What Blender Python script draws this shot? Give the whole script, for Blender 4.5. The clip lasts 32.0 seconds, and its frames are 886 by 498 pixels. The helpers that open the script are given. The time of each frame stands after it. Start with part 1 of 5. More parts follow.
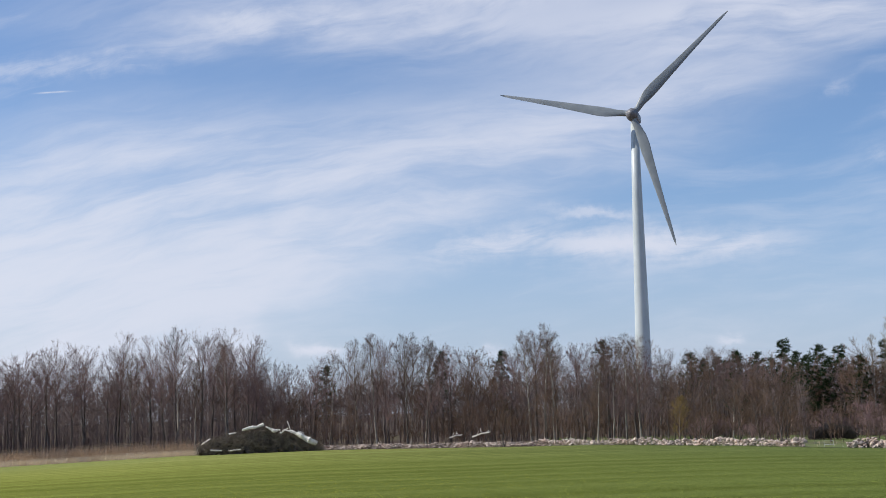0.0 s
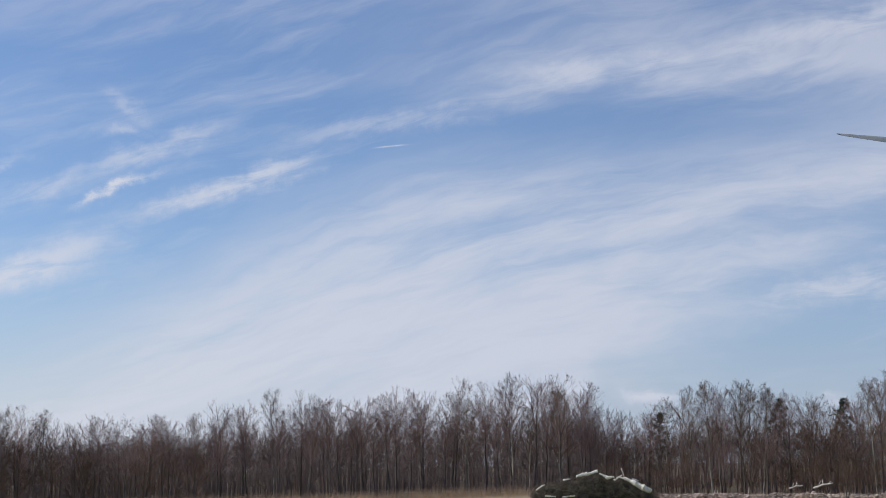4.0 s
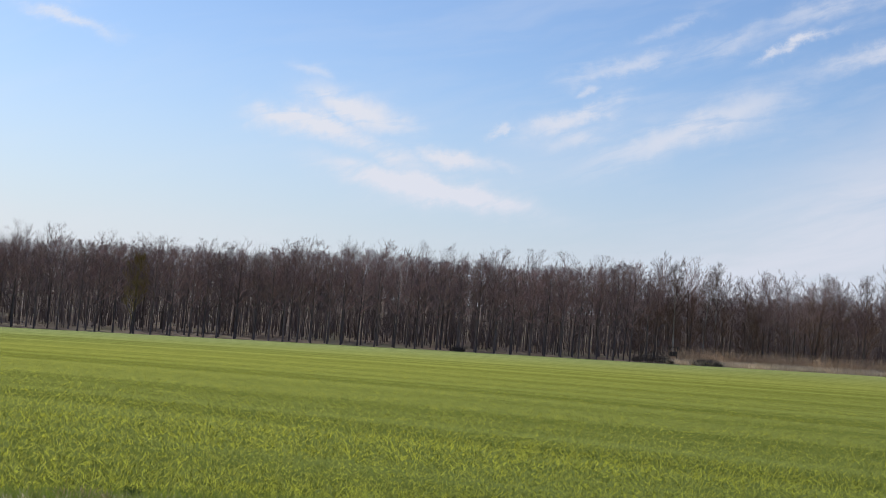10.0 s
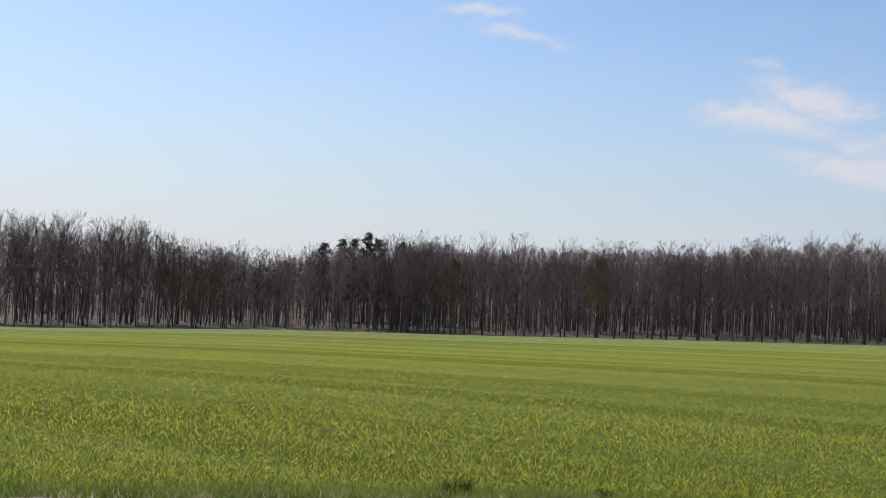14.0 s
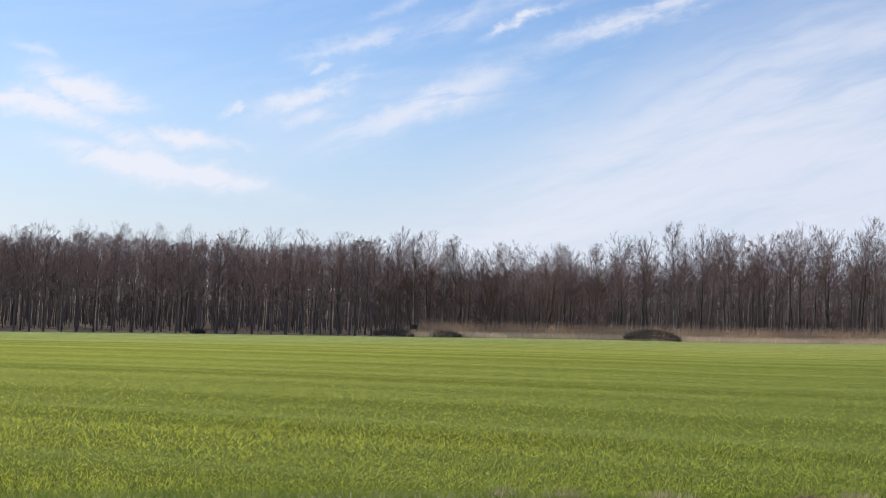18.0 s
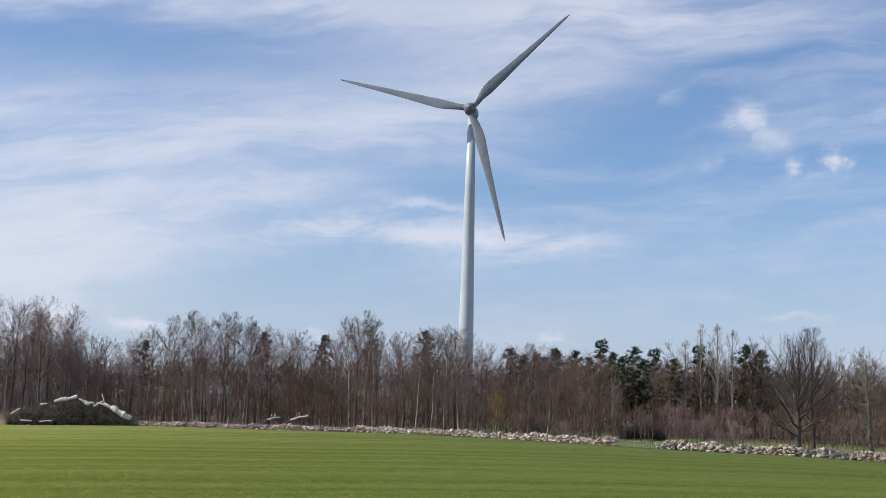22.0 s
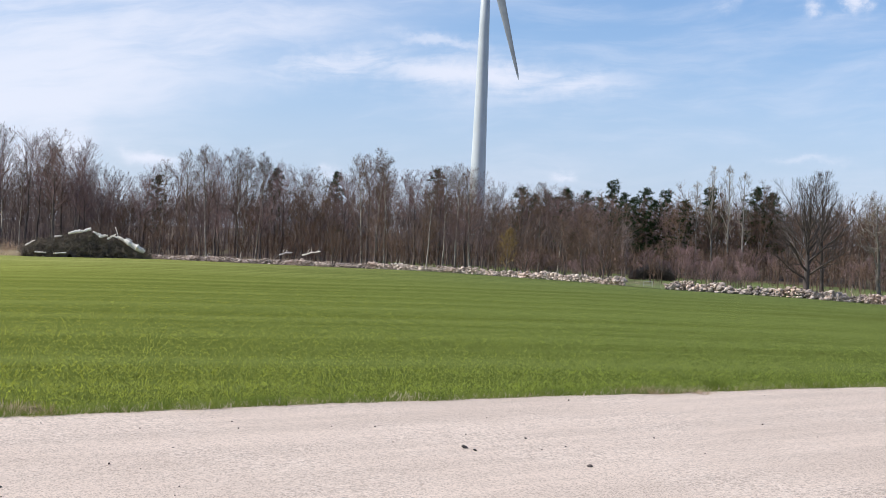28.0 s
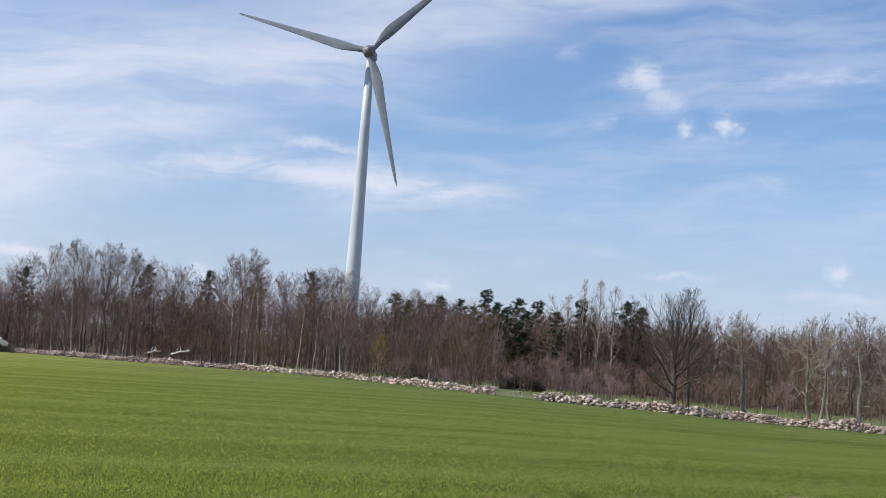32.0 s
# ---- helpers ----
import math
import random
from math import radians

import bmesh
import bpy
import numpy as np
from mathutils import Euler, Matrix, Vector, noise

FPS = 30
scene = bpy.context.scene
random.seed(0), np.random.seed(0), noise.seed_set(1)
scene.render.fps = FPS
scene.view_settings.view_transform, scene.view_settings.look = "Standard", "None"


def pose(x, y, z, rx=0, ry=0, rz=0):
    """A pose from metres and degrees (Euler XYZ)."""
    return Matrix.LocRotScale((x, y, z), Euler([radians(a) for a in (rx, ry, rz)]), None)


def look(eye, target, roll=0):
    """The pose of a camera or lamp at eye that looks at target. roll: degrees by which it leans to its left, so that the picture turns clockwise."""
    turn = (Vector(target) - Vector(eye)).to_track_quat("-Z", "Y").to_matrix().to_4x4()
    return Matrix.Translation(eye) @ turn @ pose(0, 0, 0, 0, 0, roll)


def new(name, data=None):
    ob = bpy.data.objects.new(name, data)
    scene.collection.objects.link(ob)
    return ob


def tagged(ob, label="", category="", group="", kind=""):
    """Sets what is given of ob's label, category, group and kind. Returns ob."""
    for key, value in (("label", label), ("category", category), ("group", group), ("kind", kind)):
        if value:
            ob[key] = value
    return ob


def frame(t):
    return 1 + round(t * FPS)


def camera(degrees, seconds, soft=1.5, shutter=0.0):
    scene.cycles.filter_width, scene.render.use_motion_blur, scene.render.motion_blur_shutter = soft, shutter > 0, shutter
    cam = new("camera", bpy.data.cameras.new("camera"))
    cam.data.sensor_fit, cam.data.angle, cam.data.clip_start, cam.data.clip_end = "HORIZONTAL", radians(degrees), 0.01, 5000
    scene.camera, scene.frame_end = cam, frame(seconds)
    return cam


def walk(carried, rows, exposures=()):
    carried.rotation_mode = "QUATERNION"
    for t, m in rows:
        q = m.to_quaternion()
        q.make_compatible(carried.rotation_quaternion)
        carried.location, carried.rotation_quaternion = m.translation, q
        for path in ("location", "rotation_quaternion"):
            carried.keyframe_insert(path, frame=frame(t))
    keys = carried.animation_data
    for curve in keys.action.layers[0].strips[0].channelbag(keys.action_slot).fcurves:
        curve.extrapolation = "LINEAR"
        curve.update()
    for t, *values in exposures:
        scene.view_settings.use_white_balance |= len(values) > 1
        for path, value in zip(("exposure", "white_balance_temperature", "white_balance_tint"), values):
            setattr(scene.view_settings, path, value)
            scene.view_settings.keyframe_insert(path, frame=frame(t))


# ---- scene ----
cam = camera(34.18, 32.0, soft=0.5)

# the camera turns on the spot, hand held: seconds, heading, pitch and roll in degrees
EYE = (0.0, 0.0, 1.65)
TURNS = [
    (0.0, 11.85, 7.52, -1.23),
    (0.5, 11.85, 8.39, -1.26),
    (1.0, 12.16, 9.38, -1.25),
    (1.5, 13.19, 10.15, -1.21),
    (2.0, 14.77, 10.47, -1.16),
    (2.5, 17.16, 10.43, -1.03),
    (3.0, 19.96, 10.21, -0.73),
    (3.5, 22.83, 9.91, -0.42),
    (5.5, 29.81, 8.12, 1.42),
    (6.0, 31.53, 7.55, 1.91),
    (6.5, 33.11, 7.06, 2.26),
    (7.0, 34.84, 6.62, 2.69),
    (7.5, 36.74, 6.22, 3.20),
    (8.0, 39.02, 5.91, 3.83),
    (8.5, 41.90, 5.43, 4.34),
    (9.0, 44.71, 4.73, 4.66),
    (9.5, 47.95, 3.71, 4.86),
    (10.0, 51.31, 2.68, 4.99),
    (10.5, 54.81, 1.81, 4.93),
    (11.0, 58.64, 1.26, 4.65),
    (11.5, 61.71, 1.07, 4.26),
    (12.0, 64.47, 1.10, 3.64),
    (12.5, 66.49, 1.27, 3.15),
    (13.0, 68.02, 1.46, 2.87),
    (13.5, 69.40, 1.52, 2.81),
    (15.5, 67.54, 1.39, 3.67),
    (16.0, 61.65, 2.01, 3.58),
    (16.5, 55.80, 2.52, 3.59),
    (17.0, 50.27, 2.76, 3.07),
    (17.5, 45.33, 2.69, 2.76),
    (18.0, 40.91, 2.47, 2.69),
    (18.5, 36.66, 2.25, 2.90),
    (19.0, 32.26, 2.28, 3.31),
    (19.5, 27.44, 2.64, 3.69),
    (20.0, 22.21, 3.26, 3.76),
    (20.5, 16.94, 4.08, 3.58),
    (21.0, 12.15, 5.07, 3.22),
    (21.5, 8.17, 6.14, 2.54),
    (22.0, 5.04, 7.00, 1.67),
    (22.5, 2.63, 7.46, 0.35),
    (23.0, 0.84, 7.46, -0.78),
    (23.5, -0.41, 7.14, -1.42),
    (24.0, -1.32, 6.66, -1.49),
    (24.5, -2.18, 5.95, -0.94),
    (26.5, -1.73, 2.77, 1.21),
    (27.0, 1.53, 1.86, 1.60),
    (27.5, 4.11, 1.03, 1.91),
    (28.0, 5.29, 0.56, 2.48),
    (28.5, 4.82, 0.61, 2.77),
    (29.0, 3.52, 1.13, 3.08),
    (29.5, 2.27, 1.68, 3.32),
    (30.0, 1.46, 1.98, 3.74),
    (30.5, 1.04, 2.16, 4.31),
    (31.0, 1.02, 2.34, 4.59),
    (31.5, 0.66, 3.66, 4.45),
    (32.0, 0.53, 5.04, 4.34),
]
EXPOSURES = [(0.0, 0.0), (1.0, -0.06), (2.0, -0.2), (3.0, -0.22), (6.0, -0.17), (7.0, -0.2), (9.0, -0.1), (11.0, -0.08), (13.0, -0.22), (16.0, -0.18), (19.0, 0.19), (21.0, 0.1), (23.0, -0.04), (26.5, 0.18), (28.0, 0.25), (30.0, 0.22), (31.0, 0.22), (32.0, 0.12)]
walk(cam, [(t, pose(*EYE, 90 + p, 0, a) @ pose(0, 0, 0, 0, 0, r)) for t, a, p, r in TURNS], EXPOSURES)


# ---- light: a high spring sun from the left, thin cloud over the turbine ----
SUN_HEADING, SUN_HEIGHT = 101.0, 41.0


def around(heading, d, z=0.0):
    """A place d metres off in a heading, counted from +y towards -x."""
    a = radians(heading)
    return Vector((-d * math.sin(a), d * math.cos(a), z))


sun = new("sun", bpy.data.lights.new("sun", "SUN"))
sun.data.energy, sun.data.angle, sun.data.color = 4.0, radians(0.6), (1.0, 0.95, 0.87)
sun.matrix_world = look(around(SUN_HEADING, 100 * math.cos(radians(SUN_HEIGHT)), 100 * math.sin(radians(SUN_HEIGHT))), (0, 0, 0))


class Nodes:
    """Short hand for node trees."""

    def __init__(self, tree):
        self.t = tree

    def add(self, kind, **values):
        n = self.t.nodes.new(kind)
        for key, v in values.items():
            if key in n.inputs:
                if hasattr(v, "is_output"):
                    self.t.links.new(v, n.inputs[key])
                else:
                    n.inputs[key].default_value = v
        return n

    def math(self, op, a, b=0.0, c=0.0, clamp=False):
        n = self.t.nodes.new("ShaderNodeMath")
        n.operation, n.use_clamp = op, clamp
        for i, v in enumerate((a, b, c)):
            if hasattr(v, "is_output"):
                self.t.links.new(v, n.inputs[i])
            else:
                n.inputs[i].default_value = v
        return n.outputs[0]

    def step(self, v, lo, hi, a=0.0, b=1.0):
        n = self.t.nodes.new("ShaderNodeMapRange")
        n.interpolation_type = "SMOOTHSTEP"
        self.t.links.new(v, n.inputs[0])
        for i, x in enumerate((lo, hi, a, b)):
            n.inputs[i + 1].default_value = x
        return n.outputs[0]

    def noise(self, vec, scale, detail=3.0, rough=0.5, distortion=0.0):
        n = self.t.nodes.new("ShaderNodeTexNoise")
        if vec is not None:
            self.t.links.new(vec, n.inputs["Vector"])
        n.inputs["Scale"].default_value, n.inputs["Detail"].default_value = scale, detail
        n.inputs["Roughness"].default_value, n.inputs["Distortion"].default_value = rough, distortion
        return n.outputs["Fac"]

    def mix(self, f, a, b, mode="MIX"):
        n = self.t.nodes.new("ShaderNodeMix")
        n.data_type, n.blend_type, n.clamp_factor = "RGBA", mode, True
        for i, v in ((0, f), (6, a), (7, b)):
            if hasattr(v, "is_output"):
                self.t.links.new(v, n.inputs[i])
            else:
                n.inputs[i].default_value = (*v, 1.0) if isinstance(v, tuple) and len(v) == 3 else v
        return n.outputs[2]

    def vec(self, x, y, z):
        n = self.t.nodes.new("ShaderNodeCombineXYZ")
        for i, v in enumerate((x, y, z)):
            if hasattr(v, "is_output"):
                self.t.links.new(v, n.inputs[i])
            else:
                n.inputs[i].default_value = v
        return n.outputs[0]


WISPS = []


def wisp(a0, e0, a1, e1, width, strength):
    """A streak of cirrus from one place in the sky to another, in degrees of heading and height."""
    WISPS.append((a0, e0, a1, e1, width, strength))


# feathers over the beeches, rising to the right
wisp(36.7, 10.79, 30.4, 12.90, 0.42, 0.85)
wisp(39.6, 10.83, 36.9, 12.18, 0.2, 1)
wisp(38.6, 12.35, 34.7, 14.02, 0.38, 0.55)
wisp(45.0, 6.84, 38.6, 9.55, 0.62, 0.85)
wisp(48.3, 7.58, 44.7, 9.04, 0.36, 0.95)
wisp(47.3, 7.20, 45.0, 7.84, 0.36, 0.7)
wisp(47.0, 9.80, 42.7, 11.08, 0.32, 0.65)
wisp(44.2, 11.65, 41.9, 12.49, 0.22, 0.4)
wisp(42.4, 10.88, 39.2, 12.24, 0.36, 0.45)
wisp(46.5, 9.21, 45.7, 9.42, 0.16, 0.6)
wisp(49.9, 7.35, 49.0, 7.62, 0.14, 0.8)
wisp(45.0, 13.84, 44.1, 14.05, 0.16, 0.6)
wisp(38.5, 15.25, 36.9, 14.28, 0.26, 0.35)
wisp(38.7, 13.95, 37.3, 13.88, 0.2, 0.4)
# the ragged pair further along, falling to the right
wisp(59.0, 7.41, 55.0, 6.92, 0.5, 1.35)
wisp(56.9, 8.24, 53.3, 7.3, 0.62, 1.15)
wisp(56.0, 7.0, 52.5, 5.81, 0.5, 0.95)
wisp(55.6, 5.55, 48.3, 4.48, 0.5, 1.45)
wisp(53.9, 5.19, 50.6, 4.84, 0.6, 1.0)
wisp(52.5, 6.36, 50.2, 6.14, 0.36, 1.25)
wisp(50.1, 6.25, 48.5, 6.08, 0.2, 0.4)
wisp(57.9, 9.53, 56.3, 9.05, 0.26, 0.5)
wisp(57.3, 5.73, 55.7, 5.66, 0.2, 0.3)
wisp(69.7, 11.06, 67.1, 10.89, 0.22, 0.8)
wisp(68.1, 10.38, 65.0, 9.82, 0.22, 0.75)
# the bar across the tower, with its thin upper arc
wisp(12.4, 7.25, 6.7, 8.16, 0.62, 0.78)
wisp(8.1, 7.63, 0.6, 7.37, 0.69, 0.98)
wisp(3.6, 7.41, -1.3, 7.3, 0.5, 0.78)
wisp(7.4, 8.94, 3.8, 8.51, 0.25, 0.65)
# small fair-weather clouds beyond the turbine
wisp(-6.2, 12.19, -7.6, 12.31, 0.53, 0.94)
wisp(-7.2, 11.8, -8.6, 11.43, 0.43, 0.56)
wisp(-8.6, 10.63, -8.8, 10.13, 0.4, 0.79)
wisp(-10.1, 10.35, -10.7, 10.76, 0.45, 0.94)
wisp(-5.1, 10.37, -6.1, 10.49, 0.28, 0.42)
wisp(-9.1, 10.04, -10.1, 10.1, 0.22, 0.24)
wisp(-10.8, 12.16, -16, 12.75, 0.25, 0.47)
wisp(-3.7, 13.04, -4.7, 13.26, 0.3, 0.37)
wisp(-11.5, 8.48, -12.7, 8.39, 0.25, 0.28)
wisp(-14.4, 4.97, -15.2, 5.09, 0.3, 0.89)
wisp(-13.1, 4.1, -16.2, 4.1, 0.25, 0.47)
wisp(-7.1, 4.5, -10.1, 4.65, 0.15, 0.42)
# low puffs behind the tree tops
wisp(17.9, 3.64, 16.0, 3.48, 0.34, 0.95)
wisp(1.2, 3.66, -0.0, 3.68, 0.2, 0.75)
wisp(10.3, 3.49, 9.3, 3.41, 0.24, 0.8)
# a short vapour trail
wisp(27.7, 13.52, 26.6, 13.63, 0.035, 0.9)
# bright streaks in the sheet
wisp(21.8, 16.17, 15.3, 16.89, 0.5, 0.6)
wisp(13.3, 17.13, 1.3, 18.55, 0.6, 0.65)
wisp(30.3, 14.01, 22.3, 15.16, 0.4, 0.45)


def make_sky():
    world = bpy.data.worlds.new("sky")
    scene.world = world
    world.use_nodes = True
    t = world.node_tree
    t.nodes.clear()
    k = Nodes(t)
    sky = t.nodes.new("ShaderNodeTexSky")
    sky.sky_type, sky.sun_disc = "NISHITA", False
    sky.sun_elevation, sky.sun_rotation = radians(SUN_HEIGHT), radians(-SUN_HEADING)
    sky.air_density, sky.dust_density, sky.ozone_density, sky.altitude = 1.0, 0.7, 2.0, 60
    co = t.nodes.new("ShaderNodeTexCoord")
    sep = t.nodes.new("ShaderNodeSeparateXYZ")
    t.links.new(co.outputs["Generated"], sep.inputs[0])
    x, y, z = sep.outputs
    az = k.math("MULTIPLY", k.math("ARCTAN2", k.math("MULTIPLY", x, -1.0), y), 180 / math.pi)
    el = k.math("MULTIPLY", k.math("ARCSINE", z), 180 / math.pi)
    # the grain of the cloud follows the wind: it rises to the right over the wood and lies flatter near the turbine
    slope = k.step(az, 4.0, 40.0, 0.07, 0.26)
    v = k.math("ADD", el, k.math("MULTIPLY", slope, k.math("SUBTRACT", az, 14.0)))
    warp = k.math("SUBTRACT", k.noise(k.vec(k.math("MULTIPLY", az, 0.07), k.math("MULTIPLY", el, 0.16), 3.0), 1.0, 4.0, 0.55), 0.5)
    v2 = k.math("ADD", v, k.math("MULTIPLY", warp, 3.2))
    streak = k.noise(k.vec(k.math("MULTIPLY", az, 0.075), k.math("MULTIPLY", v2, 0.5), 0.0), 1.0, 7.0, 0.58, 0.2)
    broad = k.noise(k.vec(k.math("MULTIPLY", az, 0.05), k.math("MULTIPLY", v2, 0.2), 7.0), 1.0, 4.0, 0.5)
    fine = k.noise(k.vec(k.math("MULTIPLY", az, 0.32), k.math("MULTIPLY", v2, 1.5), 1.0), 1.0, 7.0, 0.62, 0.3)
    # the sheet of high cloud: an upper edge that climbs to the right, a lower one that climbs faster
    e1 = k.math("ADD", el, k.math("ADD", k.math("MULTIPLY", warp, 2.4), k.math("MULTIPLY", k.math("SUBTRACT", streak, 0.5), 3.4)))
    upper = k.math("ADD", k.step(az, 18.0, -8.0, 13.8, 17.6), k.step(az, 24.0, 48.0, 0.0, -10.5))
    lower = k.math("ADD", k.math("MULTIPLY", k.math("SUBTRACT", 20.0, az), 0.4), k.step(az, 23.0, 18.5, -7.5, 4.3))
    above, below = k.math("SUBTRACT", e1, lower), k.math("SUBTRACT", upper, e1)
    sheet = k.math("MULTIPLY", k.math("MULTIPLY", k.step(above, -2.2, 2.2), k.step(below, -1.6, 3.2)), k.step(az, -10.0, 4.0))
    high = k.math("MULTIPLY", k.math("MULTIPLY", k.step(e1, 14.0, 17.0), k.step(az, 34.0, 16.0)), k.step(az, -18.0, -4.0, 0.35, 1.0))
    grain = k.math("ADD", k.math("MULTIPLY", streak, 0.5), k.math("ADD", k.math("MULTIPLY", broad, 0.3), k.math("MULTIPLY", fine, 0.2)))
    veil = k.math("ADD", k.math("MULTIPLY", sheet, k.step(grain, 0.36, 0.6, 0.3, 0.92)), k.math("MULTIPLY", high, k.math("MULTIPLY", k.step(grain, 0.38, 0.6, 0.28, 0.9), k.step(el, 19.0, 15.0, 0.55, 1.0))))
    # thin stray haze over the rest of the blue
    veil = k.math("MAXIMUM", veil, k.math("MULTIPLY", k.step(grain, 0.44, 0.66), k.step(az, 60.0, 30.0, 0.1, 0.4)))
    # a wobble that frays the wisps
    wa = k.math("MULTIPLY", k.math("SUBTRACT", k.noise(k.vec(az, el, 5.0), 0.7, 6.0, 0.62), 0.5), 2.2)
    we = k.math("MULTIPLY", k.math("SUBTRACT", k.noise(k.vec(az, el, 9.0), 0.8, 6.0, 0.62), 0.5), 1.2)
    a2, e2 = k.math("ADD", az, wa), k.math("ADD", el, we)
    total = None
    for a0, b0, a1, b1, wd, s in WISPS:
        ln = math.hypot(a0 - a1, b1 - b0)
        c, sn = (a0 - a1) / ln, (b1 - b0) / ln
        da, de = k.math("SUBTRACT", (a0 + a1) / 2, a2 if wd > 0.1 else az), k.math("SUBTRACT", e2 if wd > 0.1 else el, (b0 + b1) / 2)
        p = k.math("ADD", k.math("MULTIPLY", da, 1.7 * c / ln), k.math("MULTIPLY", de, 1.7 * sn / ln))
        q = k.math("ADD", k.math("MULTIPLY", da, -sn / wd), k.math("MULTIPLY", de, c / wd))
        r = k.math("ADD", k.math("POWER", k.math("ABSOLUTE", p), 3.0), k.math("MULTIPLY", q, q))
        g = k.math("MULTIPLY", k.math("POWER", 2.718, k.math("MULTIPLY", r, -1.0)), s)
        total = g if total is None else k.math("MAXIMUM", total, g)
    wisps = k.math("MULTIPLY", total, k.step(k.math("ADD", fine, k.math("MULTIPLY", total, 0.12)), 0.36, 0.66, 0.3, 1.1))
    low = k.math("MULTIPLY", k.step(el, 11.0, 0.5), 0.62)
    cover = k.math("SUBTRACT", 1.0, k.math("MULTIPLY", k.math("SUBTRACT", 1.0, k.math("MULTIPLY", veil, SKY_VEIL, clamp=True)), k.math("SUBTRACT", 1.0, k.math("MULTIPLY", wisps, 0.85, clamp=True))), clamp=True)
    lit = k.mix(k.step(az, 0.0, 110.0), (SKY_CLOUD * 1.0, SKY_CLOUD * 1.05, SKY_CLOUD * 1.22), (SKY_CLOUD * 1.24, SKY_CLOUD * 1.27, SKY_CLOUD * 1.38))
    tinted = k.mix(1.0, sky.outputs[0], SKY_TINT, "MULTIPLY")
    hazy = k.mix(low, tinted, k.mix(k.step(az, 0.0, 80.0), (SKY_CLOUD * 0.71, SKY_CLOUD * 0.79, SKY_CLOUD * 1.06), (SKY_CLOUD * 0.98, SKY_CLOUD * 1.06, SKY_CLOUD * 1.2)))
    col = k.mix(cover, hazy, lit)
    bg = t.nodes.new("ShaderNodeBackground")
    t.links.new(col, bg.inputs[0])
    bg.inputs[1].default_value = SKY_STRENGTH
    out = t.nodes.new("ShaderNodeOutputWorld")
    t.links.new(bg.outputs[0], out.inputs[0])


SKY_STRENGTH, SKY_CLOUD, SKY_VEIL, SKY_TINT = 0.12, 5.8, 0.92, (0.8, 0.9, 1.08)
make_sky()


# ---- materials ----
def material(name, rough=0.8, metal=0.0, spec=0.3):
    m = bpy.data.materials.new(name)
    m.use_nodes = True
    k = Nodes(m.node_tree)
    b = m.node_tree.nodes["Principled BSDF"]
    b.inputs["Roughness"].default_value, b.inputs["Metallic"].default_value = rough, metal
    b.inputs["Specular IOR Level"].default_value = spec
    co = m.node_tree.nodes.new("ShaderNodeNewGeometry").outputs["Position"]
    return m, k, b, co


def surface(name, dark, light, scale, rough=0.85, spec=0.25, bump=0.0, second=None, vary=0.0, stretch=(1, 1, 1)):
    """Two tones mixed by noise at two sizes, with a little relief; vary: how far each object differs."""
    m, k, b, co = material(name, rough, 0.0, spec)
    mp = k.add("ShaderNodeMapping")
    k.t.links.new(co, mp.inputs[0])
    mp.inputs["Scale"].default_value = stretch
    n1, n2 = k.noise(mp.outputs[0], scale, 5.0, 0.6), k.noise(mp.outputs[0], scale * 0.11, 3.0, 0.5)
    f = k.step(k.math("ADD", k.math("MULTIPLY", n1, 0.6), k.math("MULTIPLY", n2, 0.4)), 0.36, 0.64)
    col = k.mix(f, dark, light)
    if second:
        col = k.mix(k.math("MULTIPLY", k.step(n2, 0.45, 0.7), 0.7), col, second)
    if vary:
        r = k.add("ShaderNodeObjectInfo").outputs["Random"]
        col = k.mix(1.0, col, k.mix(r, (1 - vary,) * 3, (1 + vary, 1 + vary * 0.9, 1 + vary * 0.75)), "MULTIPLY")
    k.t.links.new(col, b.inputs["Base Color"])
    if bump:
        bp = k.add("ShaderNodeBump", Strength=bump, Distance=0.02, Height=n1)
        k.t.links.new(bp.outputs[0], b.inputs["Normal"])
    return m


def crop_sun_tone(k, x, col):
    """Sunlight painted in: darker, bluer green towards +x, paler towards the far stand."""
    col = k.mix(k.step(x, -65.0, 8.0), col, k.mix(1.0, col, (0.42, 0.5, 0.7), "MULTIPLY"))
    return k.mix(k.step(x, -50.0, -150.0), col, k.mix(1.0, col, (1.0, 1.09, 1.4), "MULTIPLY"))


def leafy(name, dark, light, scale, glow=0.5, vary_island=0.35, rough=0.55, crop=False):
    """Thin green blades that let light through."""
    m, k, b, co = material(name, rough, 0.0, 0.08)
    g = k.add("ShaderNodeNewGeometry")
    n = k.noise(co, scale, 3.0)
    f = k.math("ADD", k.math("MULTIPLY", n, 1 - vary_island), k.math("MULTIPLY", g.outputs["Random Per Island"], vary_island))
    col = k.mix(k.step(f, 0.25, 0.85), dark, light)
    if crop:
        # sunlight painted in here too: blades darker and greener towards +x
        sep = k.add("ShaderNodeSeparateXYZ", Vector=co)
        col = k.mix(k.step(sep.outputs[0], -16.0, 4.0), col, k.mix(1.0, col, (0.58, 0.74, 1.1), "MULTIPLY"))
    k.t.links.new(col, b.inputs["Base Color"])
    tr = k.add("ShaderNodeBsdfTranslucent", Color=col)
    mx = k.add("ShaderNodeMixShader", Fac=glow)
    out = k.t.nodes["Material Output"]
    k.t.links.new(b.outputs[0], mx.inputs[1])
    k.t.links.new(tr.outputs[0], mx.inputs[2])
    k.t.links.new(mx.outputs[0], out.inputs[0])
    return m


